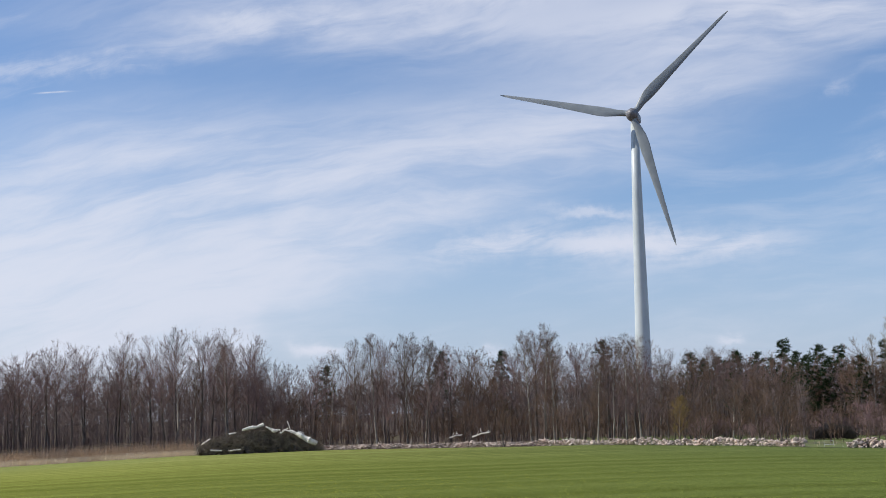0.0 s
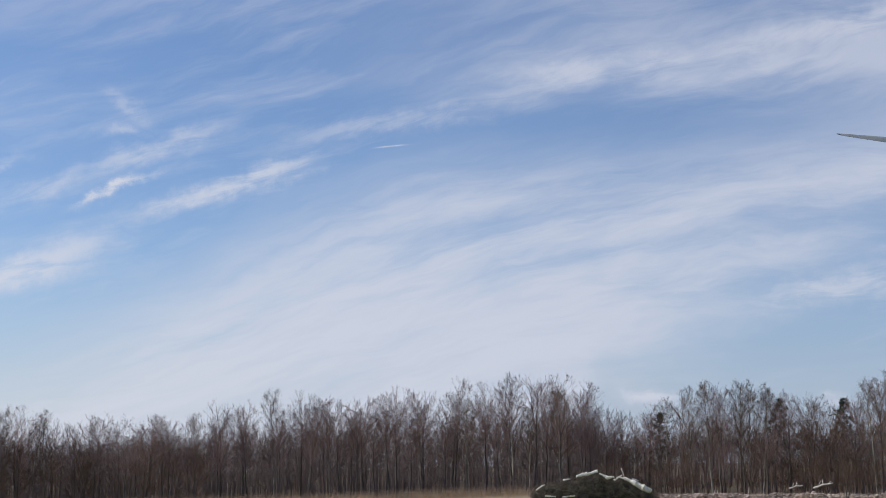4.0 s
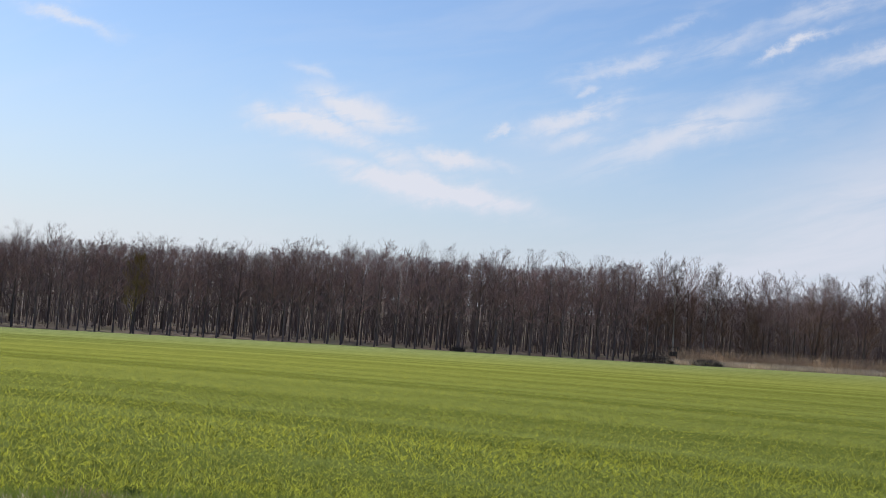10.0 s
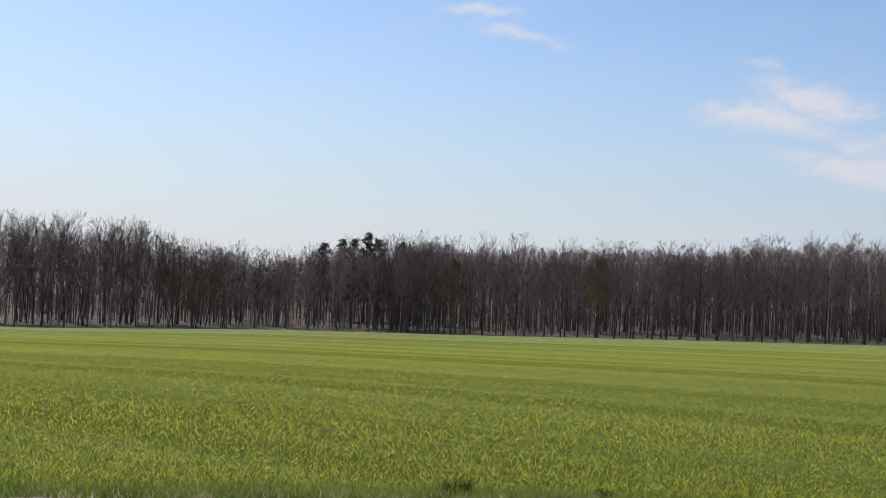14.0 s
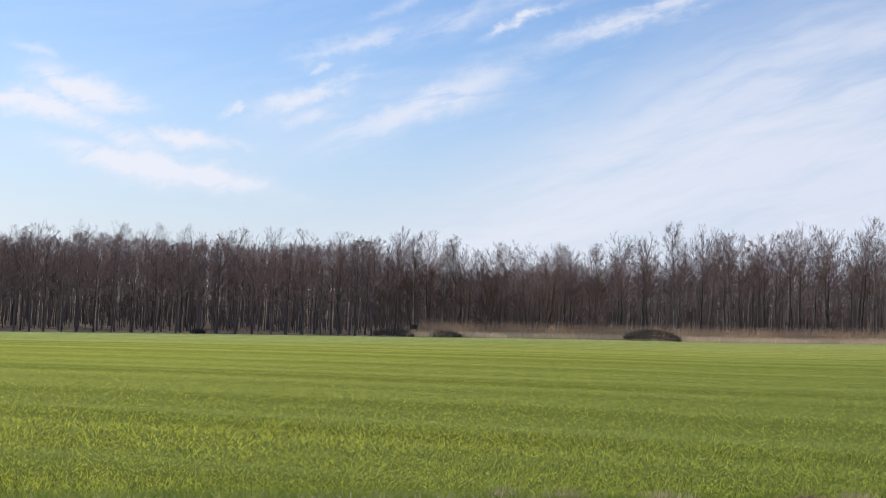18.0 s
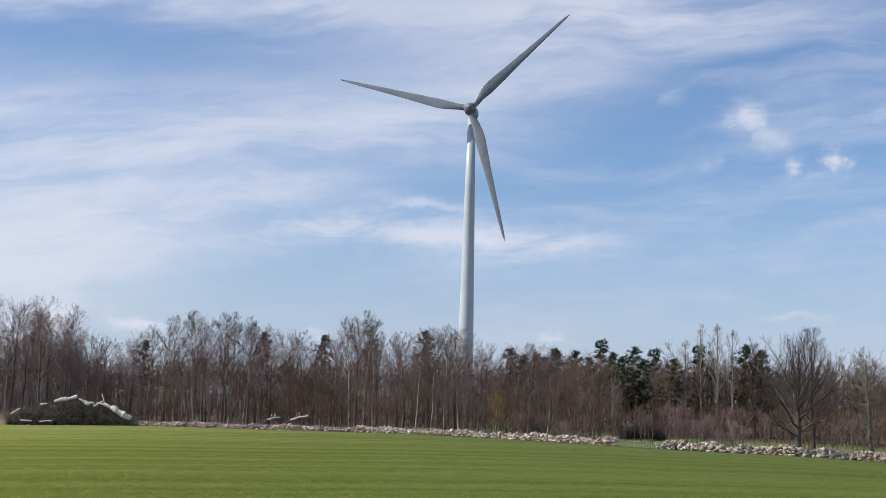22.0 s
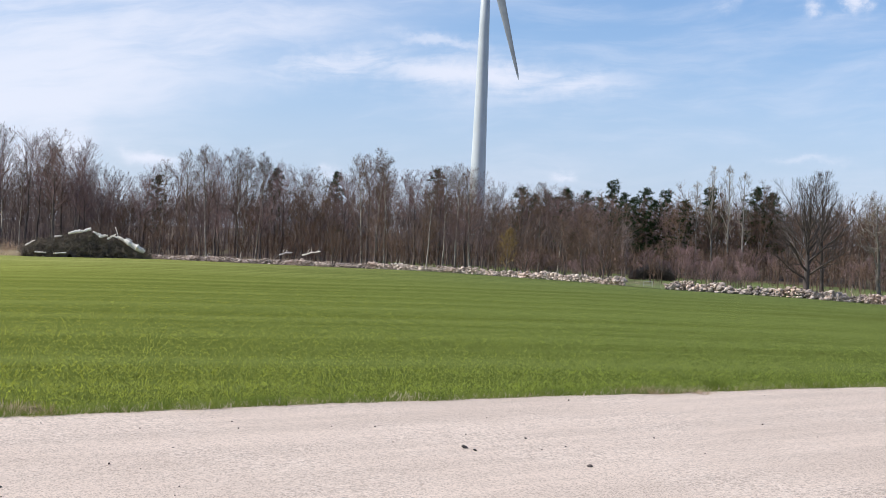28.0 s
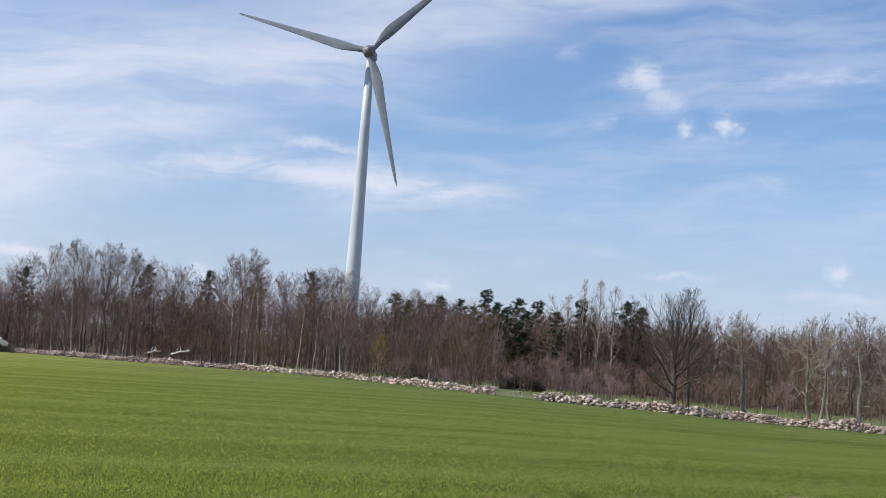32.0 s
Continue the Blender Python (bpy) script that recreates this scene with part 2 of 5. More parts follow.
def crop_ground():
    """Soil closed over by young wheat, in faint drill rows and wheel lines."""
    m, k, b, co = material("young wheat", 0.9, 0.0, 0.0)
    sep = k.add("ShaderNodeSeparateXYZ", Vector=co)
    x, y = sep.outputs[0], sep.outputs[1]
    along = k.math("ADD", k.math("MULTIPLY", x, 0.87), k.math("MULTIPLY", y, 0.5))
    across = k.math("SUBTRACT", k.math("MULTIPLY", y, 0.87), k.math("MULTIPLY", x, 0.5))
    rows = k.noise(k.vec(k.math("MULTIPLY", along, 0.006), k.math("MULTIPLY", across, 0.22), 0.0), 1.0, 5.0, 0.75)
    patch = k.noise(co, 0.025, 3.0)
    fine = k.noise(co, 3.5, 5.0, 0.75)
    tone = k.math("ADD", k.math("MULTIPLY", rows, 0.6), k.math("ADD", k.math("MULTIPLY", fine, 0.25), k.math("MULTIPLY", patch, 0.15)))
    col = k.mix(k.step(tone, 0.43, 0.58), WHEAT_DARK, WHEAT_LIGHT)
    col = crop_sun_tone(k, x, col)
    # distance haze put into the colour: greyer and bluer towards the far headland
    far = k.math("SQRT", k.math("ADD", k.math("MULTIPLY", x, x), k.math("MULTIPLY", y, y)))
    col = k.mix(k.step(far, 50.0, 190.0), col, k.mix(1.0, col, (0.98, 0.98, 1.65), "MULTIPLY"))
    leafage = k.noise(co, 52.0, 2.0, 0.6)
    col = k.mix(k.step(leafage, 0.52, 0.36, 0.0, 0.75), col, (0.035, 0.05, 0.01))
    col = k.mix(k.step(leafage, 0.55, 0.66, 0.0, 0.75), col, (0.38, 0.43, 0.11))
    k.t.links.new(col, b.inputs["Base Color"])
    bp = k.add("ShaderNodeBump", Strength=0.5, Distance=0.04, Height=leafage)
    k.t.links.new(bp.outputs[0], b.inputs["Normal"])
    return m


def road_surface():
    """Sun-bleached asphalt with chippings and faint long stains."""
    m, k, b, co = material("bleached asphalt", 0.9, 0.0, 0.25)
    vor = k.add("ShaderNodeTexVoronoi", Vector=co, Scale=85.0)
    grit = vor.outputs["Color"]
    sep = k.add("ShaderNodeSeparateXYZ", Vector=co)
    along = k.math("ADD", k.math("MULTIPLY", sep.outputs[0], 0.68), k.math("MULTIPLY", sep.outputs[1], 0.73))
    across = k.math("SUBTRACT", k.math("MULTIPLY", sep.outputs[1], 0.68), k.math("MULTIPLY", sep.outputs[0], 0.73))
    stain = k.noise(k.vec(k.math("MULTIPLY", along, 0.12), k.math("MULTIPLY", across, 1.1), 0.0), 1.0, 5.0, 0.6)
    base = k.mix(k.step(stain, 0.35, 0.66), (0.51, 0.405, 0.325), (0.66, 0.53, 0.43))
    one = k.add("ShaderNodeRGBToBW", Color=grit).outputs[0]
    col = k.mix(k.step(one, 0.25, 0.8, 0.0, 0.55), base, (0.8, 0.665, 0.55))
    col = k.mix(k.step(one, 0.36, 0.26, 0.0, 0.5), col, (0.24, 0.19, 0.155))
    chip = k.add("ShaderNodeRGBToBW", Color=k.add("ShaderNodeTexVoronoi", Vector=co, Scale=38.0).outputs["Color"]).outputs[0]
    worn = k.step(k.noise(co, 0.5, 3.0), 0.4, 0.62)
    col = k.mix(k.math("MULTIPLY", worn, k.step(chip, 0.62, 0.74, 0.0, 0.45)), col, (0.86, 0.74, 0.63))
    col = k.mix(k.math("MULTIPLY", worn, k.step(chip, 0.3, 0.2, 0.0, 0.5)), col, (0.3, 0.245, 0.2))
    pit = k.noise(co, 9.0, 4.0, 0.7)
    col = k.mix(k.step(pit, 0.66, 0.75, 0.0, 0.35), col, (0.22, 0.2, 0.18))
    k.t.links.new(col, b.inputs["Base Color"])
    bp = k.add("ShaderNodeBump", Strength=0.6, Distance=0.01, Height=one)
    k.t.links.new(bp.outputs[0], b.inputs["Normal"])
    return m


WHEAT_DARK, WHEAT_LIGHT = (0.225, 0.236, 0.038), (0.39, 0.4, 0.078)
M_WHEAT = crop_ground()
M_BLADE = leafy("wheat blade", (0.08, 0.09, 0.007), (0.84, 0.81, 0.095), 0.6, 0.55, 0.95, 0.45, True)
M_VERGE = leafy("verge grass", (0.13, 0.19, 0.025), (0.32, 0.36, 0.09), 1.5)
M_STRAW = leafy("dry straw", (0.6, 0.48, 0.33), (0.84, 0.73, 0.56), 0.8, 0.45)
M_ROAD = road_surface()
M_FLOOR = surface("leaf litter", (0.082, 0.058, 0.041), (0.177, 0.122, 0.085), 1.2, bump=0.4, second=(0.1, 0.1, 0.045))
M_PASTURE = surface("pasture", (0.09, 0.13, 0.03), (0.15, 0.185, 0.05), 0.9, second=(0.19, 0.17, 0.085))
M_BARK = surface("grey bark", (0.076, 0.062, 0.053), (0.164, 0.135, 0.117), 3.0, bump=0.5, vary=0.25, stretch=(1, 1, 0.3))
M_REED = leafy("brown reed", (0.48, 0.34, 0.22), (0.7, 0.53, 0.37), 0.8, 0.45)
M_BARK_PALE = surface("pale lichened bark", (0.12, 0.1, 0.08), (0.32, 0.28, 0.22), 3.0, bump=0.5, vary=0.2, stretch=(1, 1, 0.3))
M_TWIG = surface("bare twigs", (0.092, 0.060, 0.045), (0.167, 0.114, 0.086), 0.7, vary=0.2)
M_TWIG_SCRUB = surface("brown scrub twigs", (0.104, 0.065, 0.045), (0.192, 0.126, 0.090), 0.7, vary=0.25)
M_TWIG_GREY = surface("grey beech twigs", (0.155, 0.102, 0.096), (0.253, 0.170, 0.159), 0.7, vary=0.2)
M_TWIG_RED = surface("reddish twigs", (0.233, 0.151, 0.146), (0.332, 0.226, 0.216), 0.7, vary=0.2)
M_TWIG_PALE = surface("pale lichened twigs", (0.2, 0.165, 0.13), (0.4, 0.35, 0.28), 0.7, vary=0.2)
M_TWIG_GOLD = surface("budding twigs", (0.2, 0.13, 0.05), (0.28, 0.2, 0.08), 0.7, vary=0.15)
# shade inside the wood, put into the colour of the twigs at the back
M_DEEP = surface("shaded twigs", (0.11, 0.083, 0.076), (0.19, 0.145, 0.132), 0.7)
M_BARK_ALDER = surface("alder bark", (0.083, 0.065, 0.061), (0.177, 0.143, 0.135), 3.0, bump=0.4, vary=0.3, stretch=(1, 1, 0.3))
M_BIRCH = surface("birch bark", (0.1, 0.085, 0.07), (0.38, 0.35, 0.3), 2.2, vary=0.2, stretch=(1, 1, 0.5))
M_NEEDLE = leafy("pine needles", (0.018, 0.036, 0.014), (0.05, 0.078, 0.026), 0.8, 0.15)
M_STONE = surface("field stone", (0.22, 0.185, 0.16), (0.68, 0.585, 0.51), 3.0, bump=0.6, vary=0.4, second=(0.42, 0.3, 0.235))
M_STONE_FILL = surface("heaped field stone", (0.224, 0.176, 0.145), (0.640, 0.533, 0.459), 2.6, bump=0.5, second=(0.42, 0.3, 0.235))
M_WOOD = surface("stripped pale wood", (0.76, 0.69, 0.59), (0.9, 0.85, 0.77), 2.0, bump=0.3)
M_DARKTWIG = surface("dark twigs", (0.06, 0.047, 0.04), (0.11, 0.088, 0.075), 0.9)
M_BRUSH = surface("cut brushwood", (0.065, 0.050, 0.034), (0.279, 0.225, 0.162), 1.6)
M_STEEL = surface("painted tower steel", (0.510, 0.558, 0.549), (0.581, 0.621, 0.612), 0.25, rough=0.4, spec=0.5)
# blades show the side away from the sun: its shade darkens this grey
M_BLADE_GRP = surface("shaded blade laminate", (0.2, 0.225, 0.235), (0.27, 0.295, 0.305), 0.3, rough=0.42, spec=0.5)
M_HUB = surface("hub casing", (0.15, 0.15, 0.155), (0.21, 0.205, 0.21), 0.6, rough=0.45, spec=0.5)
M_DARKWOOD = surface("weathered boards", (0.045, 0.04, 0.035), (0.09, 0.08, 0.065), 4.0, bump=0.4, stretch=(1, 1, 0.2))
M_SOIL = surface("dry soil", (0.1, 0.07, 0.045), (0.24, 0.175, 0.115), 9.0, bump=0.6)
M_GALV = surface("galvanised tube", (0.45, 0.45, 0.44), (0.6, 0.6, 0.58), 8.0, rough=0.45, spec=0.5)
M_GRIT = surface("dark road stone", (0.06, 0.05, 0.045), (0.13, 0.11, 0.1), 30.0, bump=0.4)


# ---- mesh helpers ----
RNG = np.random.default_rng(7)


def rnd(a, b):
    return float(RNG.uniform(a, b))


class Build:
    """Gathers vertices and faces of one mesh."""

    def __init__(self):
        self.v, self.f, self.n = [], [], 0

    def push(self, verts, faces):
        self.f.extend([tuple(i + self.n for i in q) for q in faces])
        self.v.extend([tuple(p) for p in verts])
        self.n += len(verts)

    def tube(self, pts, radii, sides=6, cap=True):
        pts = [Vector(p) for p in pts]
        verts, faces = [], []
        ref = Vector((1, 0, 0.123))
        for i, p in enumerate(pts):
            d = (pts[min(i + 1, len(pts) - 1)] - pts[max(i - 1, 0)]).normalized()
            a = d.cross(ref if abs(d.dot(ref)) < 0.9 else Vector((0, 1, 0))).normalized()
            b = d.cross(a)
            for s in range(sides):
                w = 2 * math.pi * s / sides
                verts.append(p + (a * math.cos(w) + b * math.sin(w)) * radii[i])
        for i in range(len(pts) - 1):
            for s in range(sides):
                q, e = i * sides + s, i * sides + (s + 1) % sides
                faces.append((q, e, e + sides, q + sides))
        if cap:
            faces.append(tuple(range(sides))[::-1])
            faces.append(tuple(range((len(pts) - 1) * sides, len(pts) * sides)))
        self.push(verts, faces)

    def spike(self, base, tip, r):
        base, tip = Vector(base), Vector(tip)
        d = (tip - base).normalized()
        a = d.cross(Vector((0.3, 0.5, 0.81))).normalized() * r
        b = d.cross(a)
        self.push((base + a, base - 0.5 * a + 0.87 * b, base - 0.5 * a - 0.87 * b, tip), ((0, 1, 3), (1, 2, 3), (2, 0, 3)))

    def box(self, x0, y0, z0, x1, y1, z1, m=None):
        vs = [Vector((x, y, z)) for z in (z0, z1) for y in (y0, y1) for x in (x0, x1)]
        self.push([m @ v for v in vs] if m else vs, ((0, 2, 3, 1), (4, 5, 7, 6), (0, 1, 5, 4), (2, 6, 7, 3), (1, 3, 7, 5), (0, 4, 6, 2)))

    def mesh(self, name, mat, smooth=False):
        me = bpy.data.meshes.new(name)
        me.from_pydata(self.v, [], self.f)
        me.materials.append(mat)
        if smooth:
            me.shade_smooth()
        return me


def tri_mesh(name, verts, faces, mat):
    """A mesh of triangles from arrays, for what nobody could count."""
    me = bpy.data.meshes.new(name)
    nf = len(faces)
    me.vertices.add(len(verts))
    me.vertices.foreach_set("co", np.asarray(verts, np.float32).ravel())
    me.loops.add(nf * 3)
    me.loops.foreach_set("vertex_index", np.asarray(faces, np.int32).ravel())
    me.polygons.add(nf)
    me.polygons.foreach_set("loop_start", np.arange(0, nf * 3, 3, dtype=np.int32))
    me.update(calc_edges=True)
    me.materials.append(mat)
    return me


def part(name, mesh, parent, label="", m=None):
    ob = new(name, mesh)
    ob.parent = parent
    if m is not None:
        ob.matrix_basis = m
    return tagged(ob, label)


def thing(name, label, category, m=None, group="", kind=""):
    ob = new(name)
    if m is not None:
        ob.matrix_basis = m
    return tagged(ob, label, category, group, kind)


# ---- the lie of the land ----
FAR = [(-60.0, 110, -1.12), (-20.0, 118, -0.95), (-12.0, 124, -0.87), (-8.6, 124, -0.75), (-3.8, 126, -0.66), (-1.6, 130, -0.57),
       (6.0, 170, -0.35), (11.6, 192, -0.34), (17.0, 212, -0.32), (22.0, 214, -0.42), (29.0, 213, -0.69), (34.0, 211, -0.81),
       (42.0, 200, -1.07), (49.0, 192, -1.28), (58.6, 188, -1.57), (68.0, 198, -1.84), (76.0, 220, -2.00), (85.0, 235, -2.30),
       (130.0, 250, -2.53)]
FAR_A = np.array([f[0] for f in FAR], float)
FAR_D = np.array([f[1] for f in FAR], float)
FAR_Z = np.array([1.65 + f[1] * math.tan(radians(f[2])) for f in FAR])
ROAD_EDGE = [(-60.0, 75.0), (-40.0, 42.0), (-30.0, 31.0), (-18.9, 28.2), (-12.0, 23.7), (-4.2, 20.0), (4.7, 17.35), (14.9, 15.3), (21.9, 14.3), (30.9, 13.3), (48.7, 11.8), (80.9, 10.7), (100.0, 11.0), (130.0, 15.0)]
ROAD_A = np.array([r[0] for r in ROAD_EDGE], float)
ROAD_D = np.array([r[1] for r in ROAD_EDGE], float)


def edge_d(a):
    return np.interp(a, FAR_A, FAR_D)


def road_d(a):
    """Distance of the road's edge, a little uneven."""
    a = np.asarray(a, float)
    return np.interp(a, ROAD_A, ROAD_D) + 0.035 * np.sin(a * 2.1) + 0.02 * np.sin(a * 5.3 + 1)


def land(a, d):
    """Height of the ground in a heading at a distance: the field falls off gently, the land behind rises a little."""
    a, d = np.asarray(a, float), np.asarray(d, float)
    e, z = edge_d(a), np.interp(a, FAR_A, FAR_Z)
    inside = z * np.clip((d - 18) / (e - 18), 0, 1)
    return inside + np.where(d > e, np.minimum(1.1, 0.022 * (d - e)) + np.clip((d - e - 45) / 110, 0, 1) * 6.5, 0)


def on_land(a, d, dz=0.0):
    return around(a, d, float(land(a, d)) + dz)


def fan(name, headings, rings, mat, lift, label, category, kind="structure"):
    """A sheet of ground in rings round the road; rings gives the distances in a heading."""
    verts, faces, n = [], [], None
    for a in headings:
        ds = rings(a)
        n = len(ds)
        zs = land(a, ds) + lift
        ca, sa = math.cos(radians(a)), math.sin(radians(a))
        verts.extend([(-d * sa, d * ca, z) for d, z in zip(ds, zs)])
    for i in range(len(headings) - 1):
        for j in range(n - 1):
            q = i * n + j
            faces.append((q, q + n, q + n + 1, q + 1))
    me = bpy.data.meshes.new(name)
    me.from_pydata(verts, [], faces)
    me.materials.append(mat)
    me.shade_smooth()
    return tagged(new(name, me), label, category, kind=kind)


fan("ground", list(np.arange(-60, 130.1, 2)) + list(np.arange(132, 300.1, 6)),
    lambda a: np.concatenate(([0.5, 10, 18], 18 + (edge_d(min(a, 130)) - 18) * np.linspace(0.1, 1, 14), edge_d(min(a, 130)) + np.array([5, 20, 45, 65, 90, 120, 155, 400, 1200, 4200]))),
    M_FLOOR, -0.06, "brown leaf-littered ground under bare trees", "ground")
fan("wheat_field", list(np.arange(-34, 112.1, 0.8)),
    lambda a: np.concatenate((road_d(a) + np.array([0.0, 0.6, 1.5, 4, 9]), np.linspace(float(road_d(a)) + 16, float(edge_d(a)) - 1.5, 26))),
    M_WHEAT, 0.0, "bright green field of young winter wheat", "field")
fan("pasture", list(np.arange(-34, 9, 1.0)), lambda a: edge_d(a) + np.linspace(-1.2, 42, 14), M_PASTURE, 0.02, "rough grazed pasture behind the stone wall", "pasture")


def make_road():
    """The road follows its outer edge and reaches past the camera."""
    verts, faces = [], []
    hs = list(np.arange(-46, 118, 1.5))
    for a in hs:
        p = around(a, float(road_d(a)))
        q = p + Vector((0.73, -0.68, 0)) * 27.0
        for s in (0.0, 0.03, 0.15, 0.4, 0.7, 1.0):
            v = p.lerp(q, s)
            verts.append((v.x, v.y, 0.012 + 0.02 * min(1, s * 8)))
    for i in range(len(hs) - 1):
        for j in range(5):
            q = i * 6 + j
            faces.append((q, q + 1, q + 7, q + 6))
    me = bpy.data.meshes.new("road")
    me.from_pydata(verts, [], faces)
    me.materials.append(M_ROAD)
    me.shade_smooth()
    tagged(new("road", me), "pale sun-bleached asphalt road with gritty surface", "road", kind="structure")


make_road()


# ---- wind turbine ----
def airfoil(chord, thick, n=14):
    """A closed section, leading edge at -0.3 chord."""
    pts = []
    for i in range(n):
        w = 2 * math.pi * i / n
        x = 0.5 * (1 - math.cos(w))
        yt = thick * (1.48 * math.sqrt(max(x, 0)) - 0.63 * x - 1.76 * x * x + 1.42 * x ** 3 - 0.51 * x ** 4)
        pts.append(((x - 0.3) * chord, (yt if w < math.pi else -yt * 0.8) * chord))
    return pts


def rotor_blade():
    b = Build()
    n, length = 14, 44.0
    stations = [(0.0, 1.9, 1.0, 0), (0.03, 1.95, 1.0, 0), (0.09, 2.5, 0.62, 14), (0.16, 3.45, 0.36, 13), (0.22, 3.6, 0.29, 11), (0.32, 3.1, 0.24, 8),
                (0.45, 2.5, 0.21, 5), (0.6, 1.95, 0.19, 3), (0.75, 1.45, 0.18, 1), (0.88, 1.05, 0.17, 0), (0.96, 0.7, 0.16, 0), (1.0, 0.2, 0.16, 0)]
    verts, faces = [], []
    for s, chord, thick, twist in stations:
        c, sn = math.cos(radians(twist + 6)), math.sin(radians(twist + 6))
        bend = -1.6 * s * s
        if thick > 0.9:
            sec = [(math.cos(2 * math.pi * i / n + math.pi) * chord / 2, math.sin(2 * math.pi * i / n + math.pi) * -chord / 2) for i in range(n)]
        else:
            sec = airfoil(chord, thick, n)
        verts.extend([(x * c - y * sn, x * sn + y * c + bend, 1.2 + s * length) for x, y in sec])
    for i in range(len(stations) - 1):
        for j in range(n):
            q, e = i * n + j, i * n + (j + 1) % n
            faces.append((q, e, e + n, q + n))
    faces.append(tuple(range(n)))
    faces.append(tuple(range((len(stations) - 1) * n, len(stations) * n))[::-1])
    b.push(verts, faces)
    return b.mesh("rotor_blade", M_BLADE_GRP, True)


def lathe(profile, n, mat, name):
    """Turns (radius, height) pairs round z."""
    verts, faces = [], []
    for r, z in profile:
        verts.extend([(r * math.cos(2 * math.pi * i / n), r * math.sin(2 * math.pi * i / n), z) for i in range(n)])
    for i in range(len(profile) - 1):
        for j in range(n):
            q, e = i * n + j, i * n + (j + 1) % n
            faces.append((q, e, e + n, q + n))
    faces.append(tuple(range(n))[::-1])
    faces.append(tuple(range((len(profile) - 1) * n, len(profile) * n)))
    b = Build()
    b.push(verts, faces)
    return b.mesh(name, mat, True)


def wind_turbine(heading, d, hub_z, yaw, phase):
    root = thing("wind_turbine", "tall three-bladed wind turbine with pale steel tower behind the wood", "wind turbine")
    root.matrix_basis = Matrix.Translation(on_land(heading, d, -0.3)) @ pose(0, 0, 0, 0, 0, heading + 180 + yaw)
    h = hub_z - root.matrix_basis.translation.z
    prof = [(2.8, 0), (2.8, 0.5), (2.76, 0.55)] + [(2.76 + (1.25 - 2.76) * s, 0.5 + (h - 2.6) * s) for s in (0.1, 0.25, 0.26, 0.5, 0.51, 0.75, 0.76, 1.0)]
    part("tower", lathe(prof, 40, M_STEEL, "tower"), root, "pale grey-green tapered steel tower")
    for s in (0.255, 0.505, 0.755):
        r = 2.76 - 1.51 * s
        part("flange", lathe([(r, -0.09), (r + 0.012, -0.08), (r + 0.012, 0.08), (r, 0.09)], 40, M_STEEL, "flange"), root, m=pose(0, 0, 0.5 + (h - 2.6) * s))
    # nacelle: long rounded body behind the hub
    verts, faces, n = [], [], 16
    for y, w, hh, dz in ((2.6, 1.1, 1.2, 0), (2.2, 1.35, 1.45, 0), (0.5, 1.5, 1.6, 0.1), (-3, 1.55, 1.7, 0.2), (-5.6, 1.45, 1.5, 0.3), (-6.2, 1.0, 1.1, 0.3)):
        for i in range(n):
            a = 2 * math.pi * i / n
            c, s = math.cos(a), math.sin(a)
            verts.append((w * math.copysign(abs(c) ** 0.6, c), y, h + dz + hh * math.copysign(abs(s) ** 0.6, s)))
    for i in range(5):
        for j in range(n):
            q, e = i * n + j, i * n + (j + 1) % n
            faces.append((q, e, e + n, q + n))
    faces += [tuple(range(n))[::-1], tuple(range(5 * n, 6 * n))]
    b = Build()
    b.push(verts, faces)
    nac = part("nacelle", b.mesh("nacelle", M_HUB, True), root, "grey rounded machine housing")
    mast = Build()
    mast.tube([(0.5, -5.2, h + 1.6), (0.5, -5.2, h + 2.9)], [0.06, 0.05], 6)
    part("wind_vane_mast", mast.mesh("wind_vane_mast", M_GALV), nac)
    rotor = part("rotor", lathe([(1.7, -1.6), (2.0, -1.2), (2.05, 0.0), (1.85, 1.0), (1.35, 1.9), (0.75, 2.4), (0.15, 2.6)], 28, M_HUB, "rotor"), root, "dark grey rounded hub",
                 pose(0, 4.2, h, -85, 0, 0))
    me = rotor_blade()
    for i in range(3):
        part("rotor_blade", me, rotor, "long slender grey rotor blade", pose(0, 0, 0, 0, 0, phase + 120 * i) @ pose(0, 0, 0, 90, 0, 0))
    return root


wind_turbine(4.03, 461, 103.6, -8, -44)


# ---- trees ----
def unit(v):
    return v / np.maximum(np.linalg.norm(v, axis=-1, keepdims=True), 1e-9)


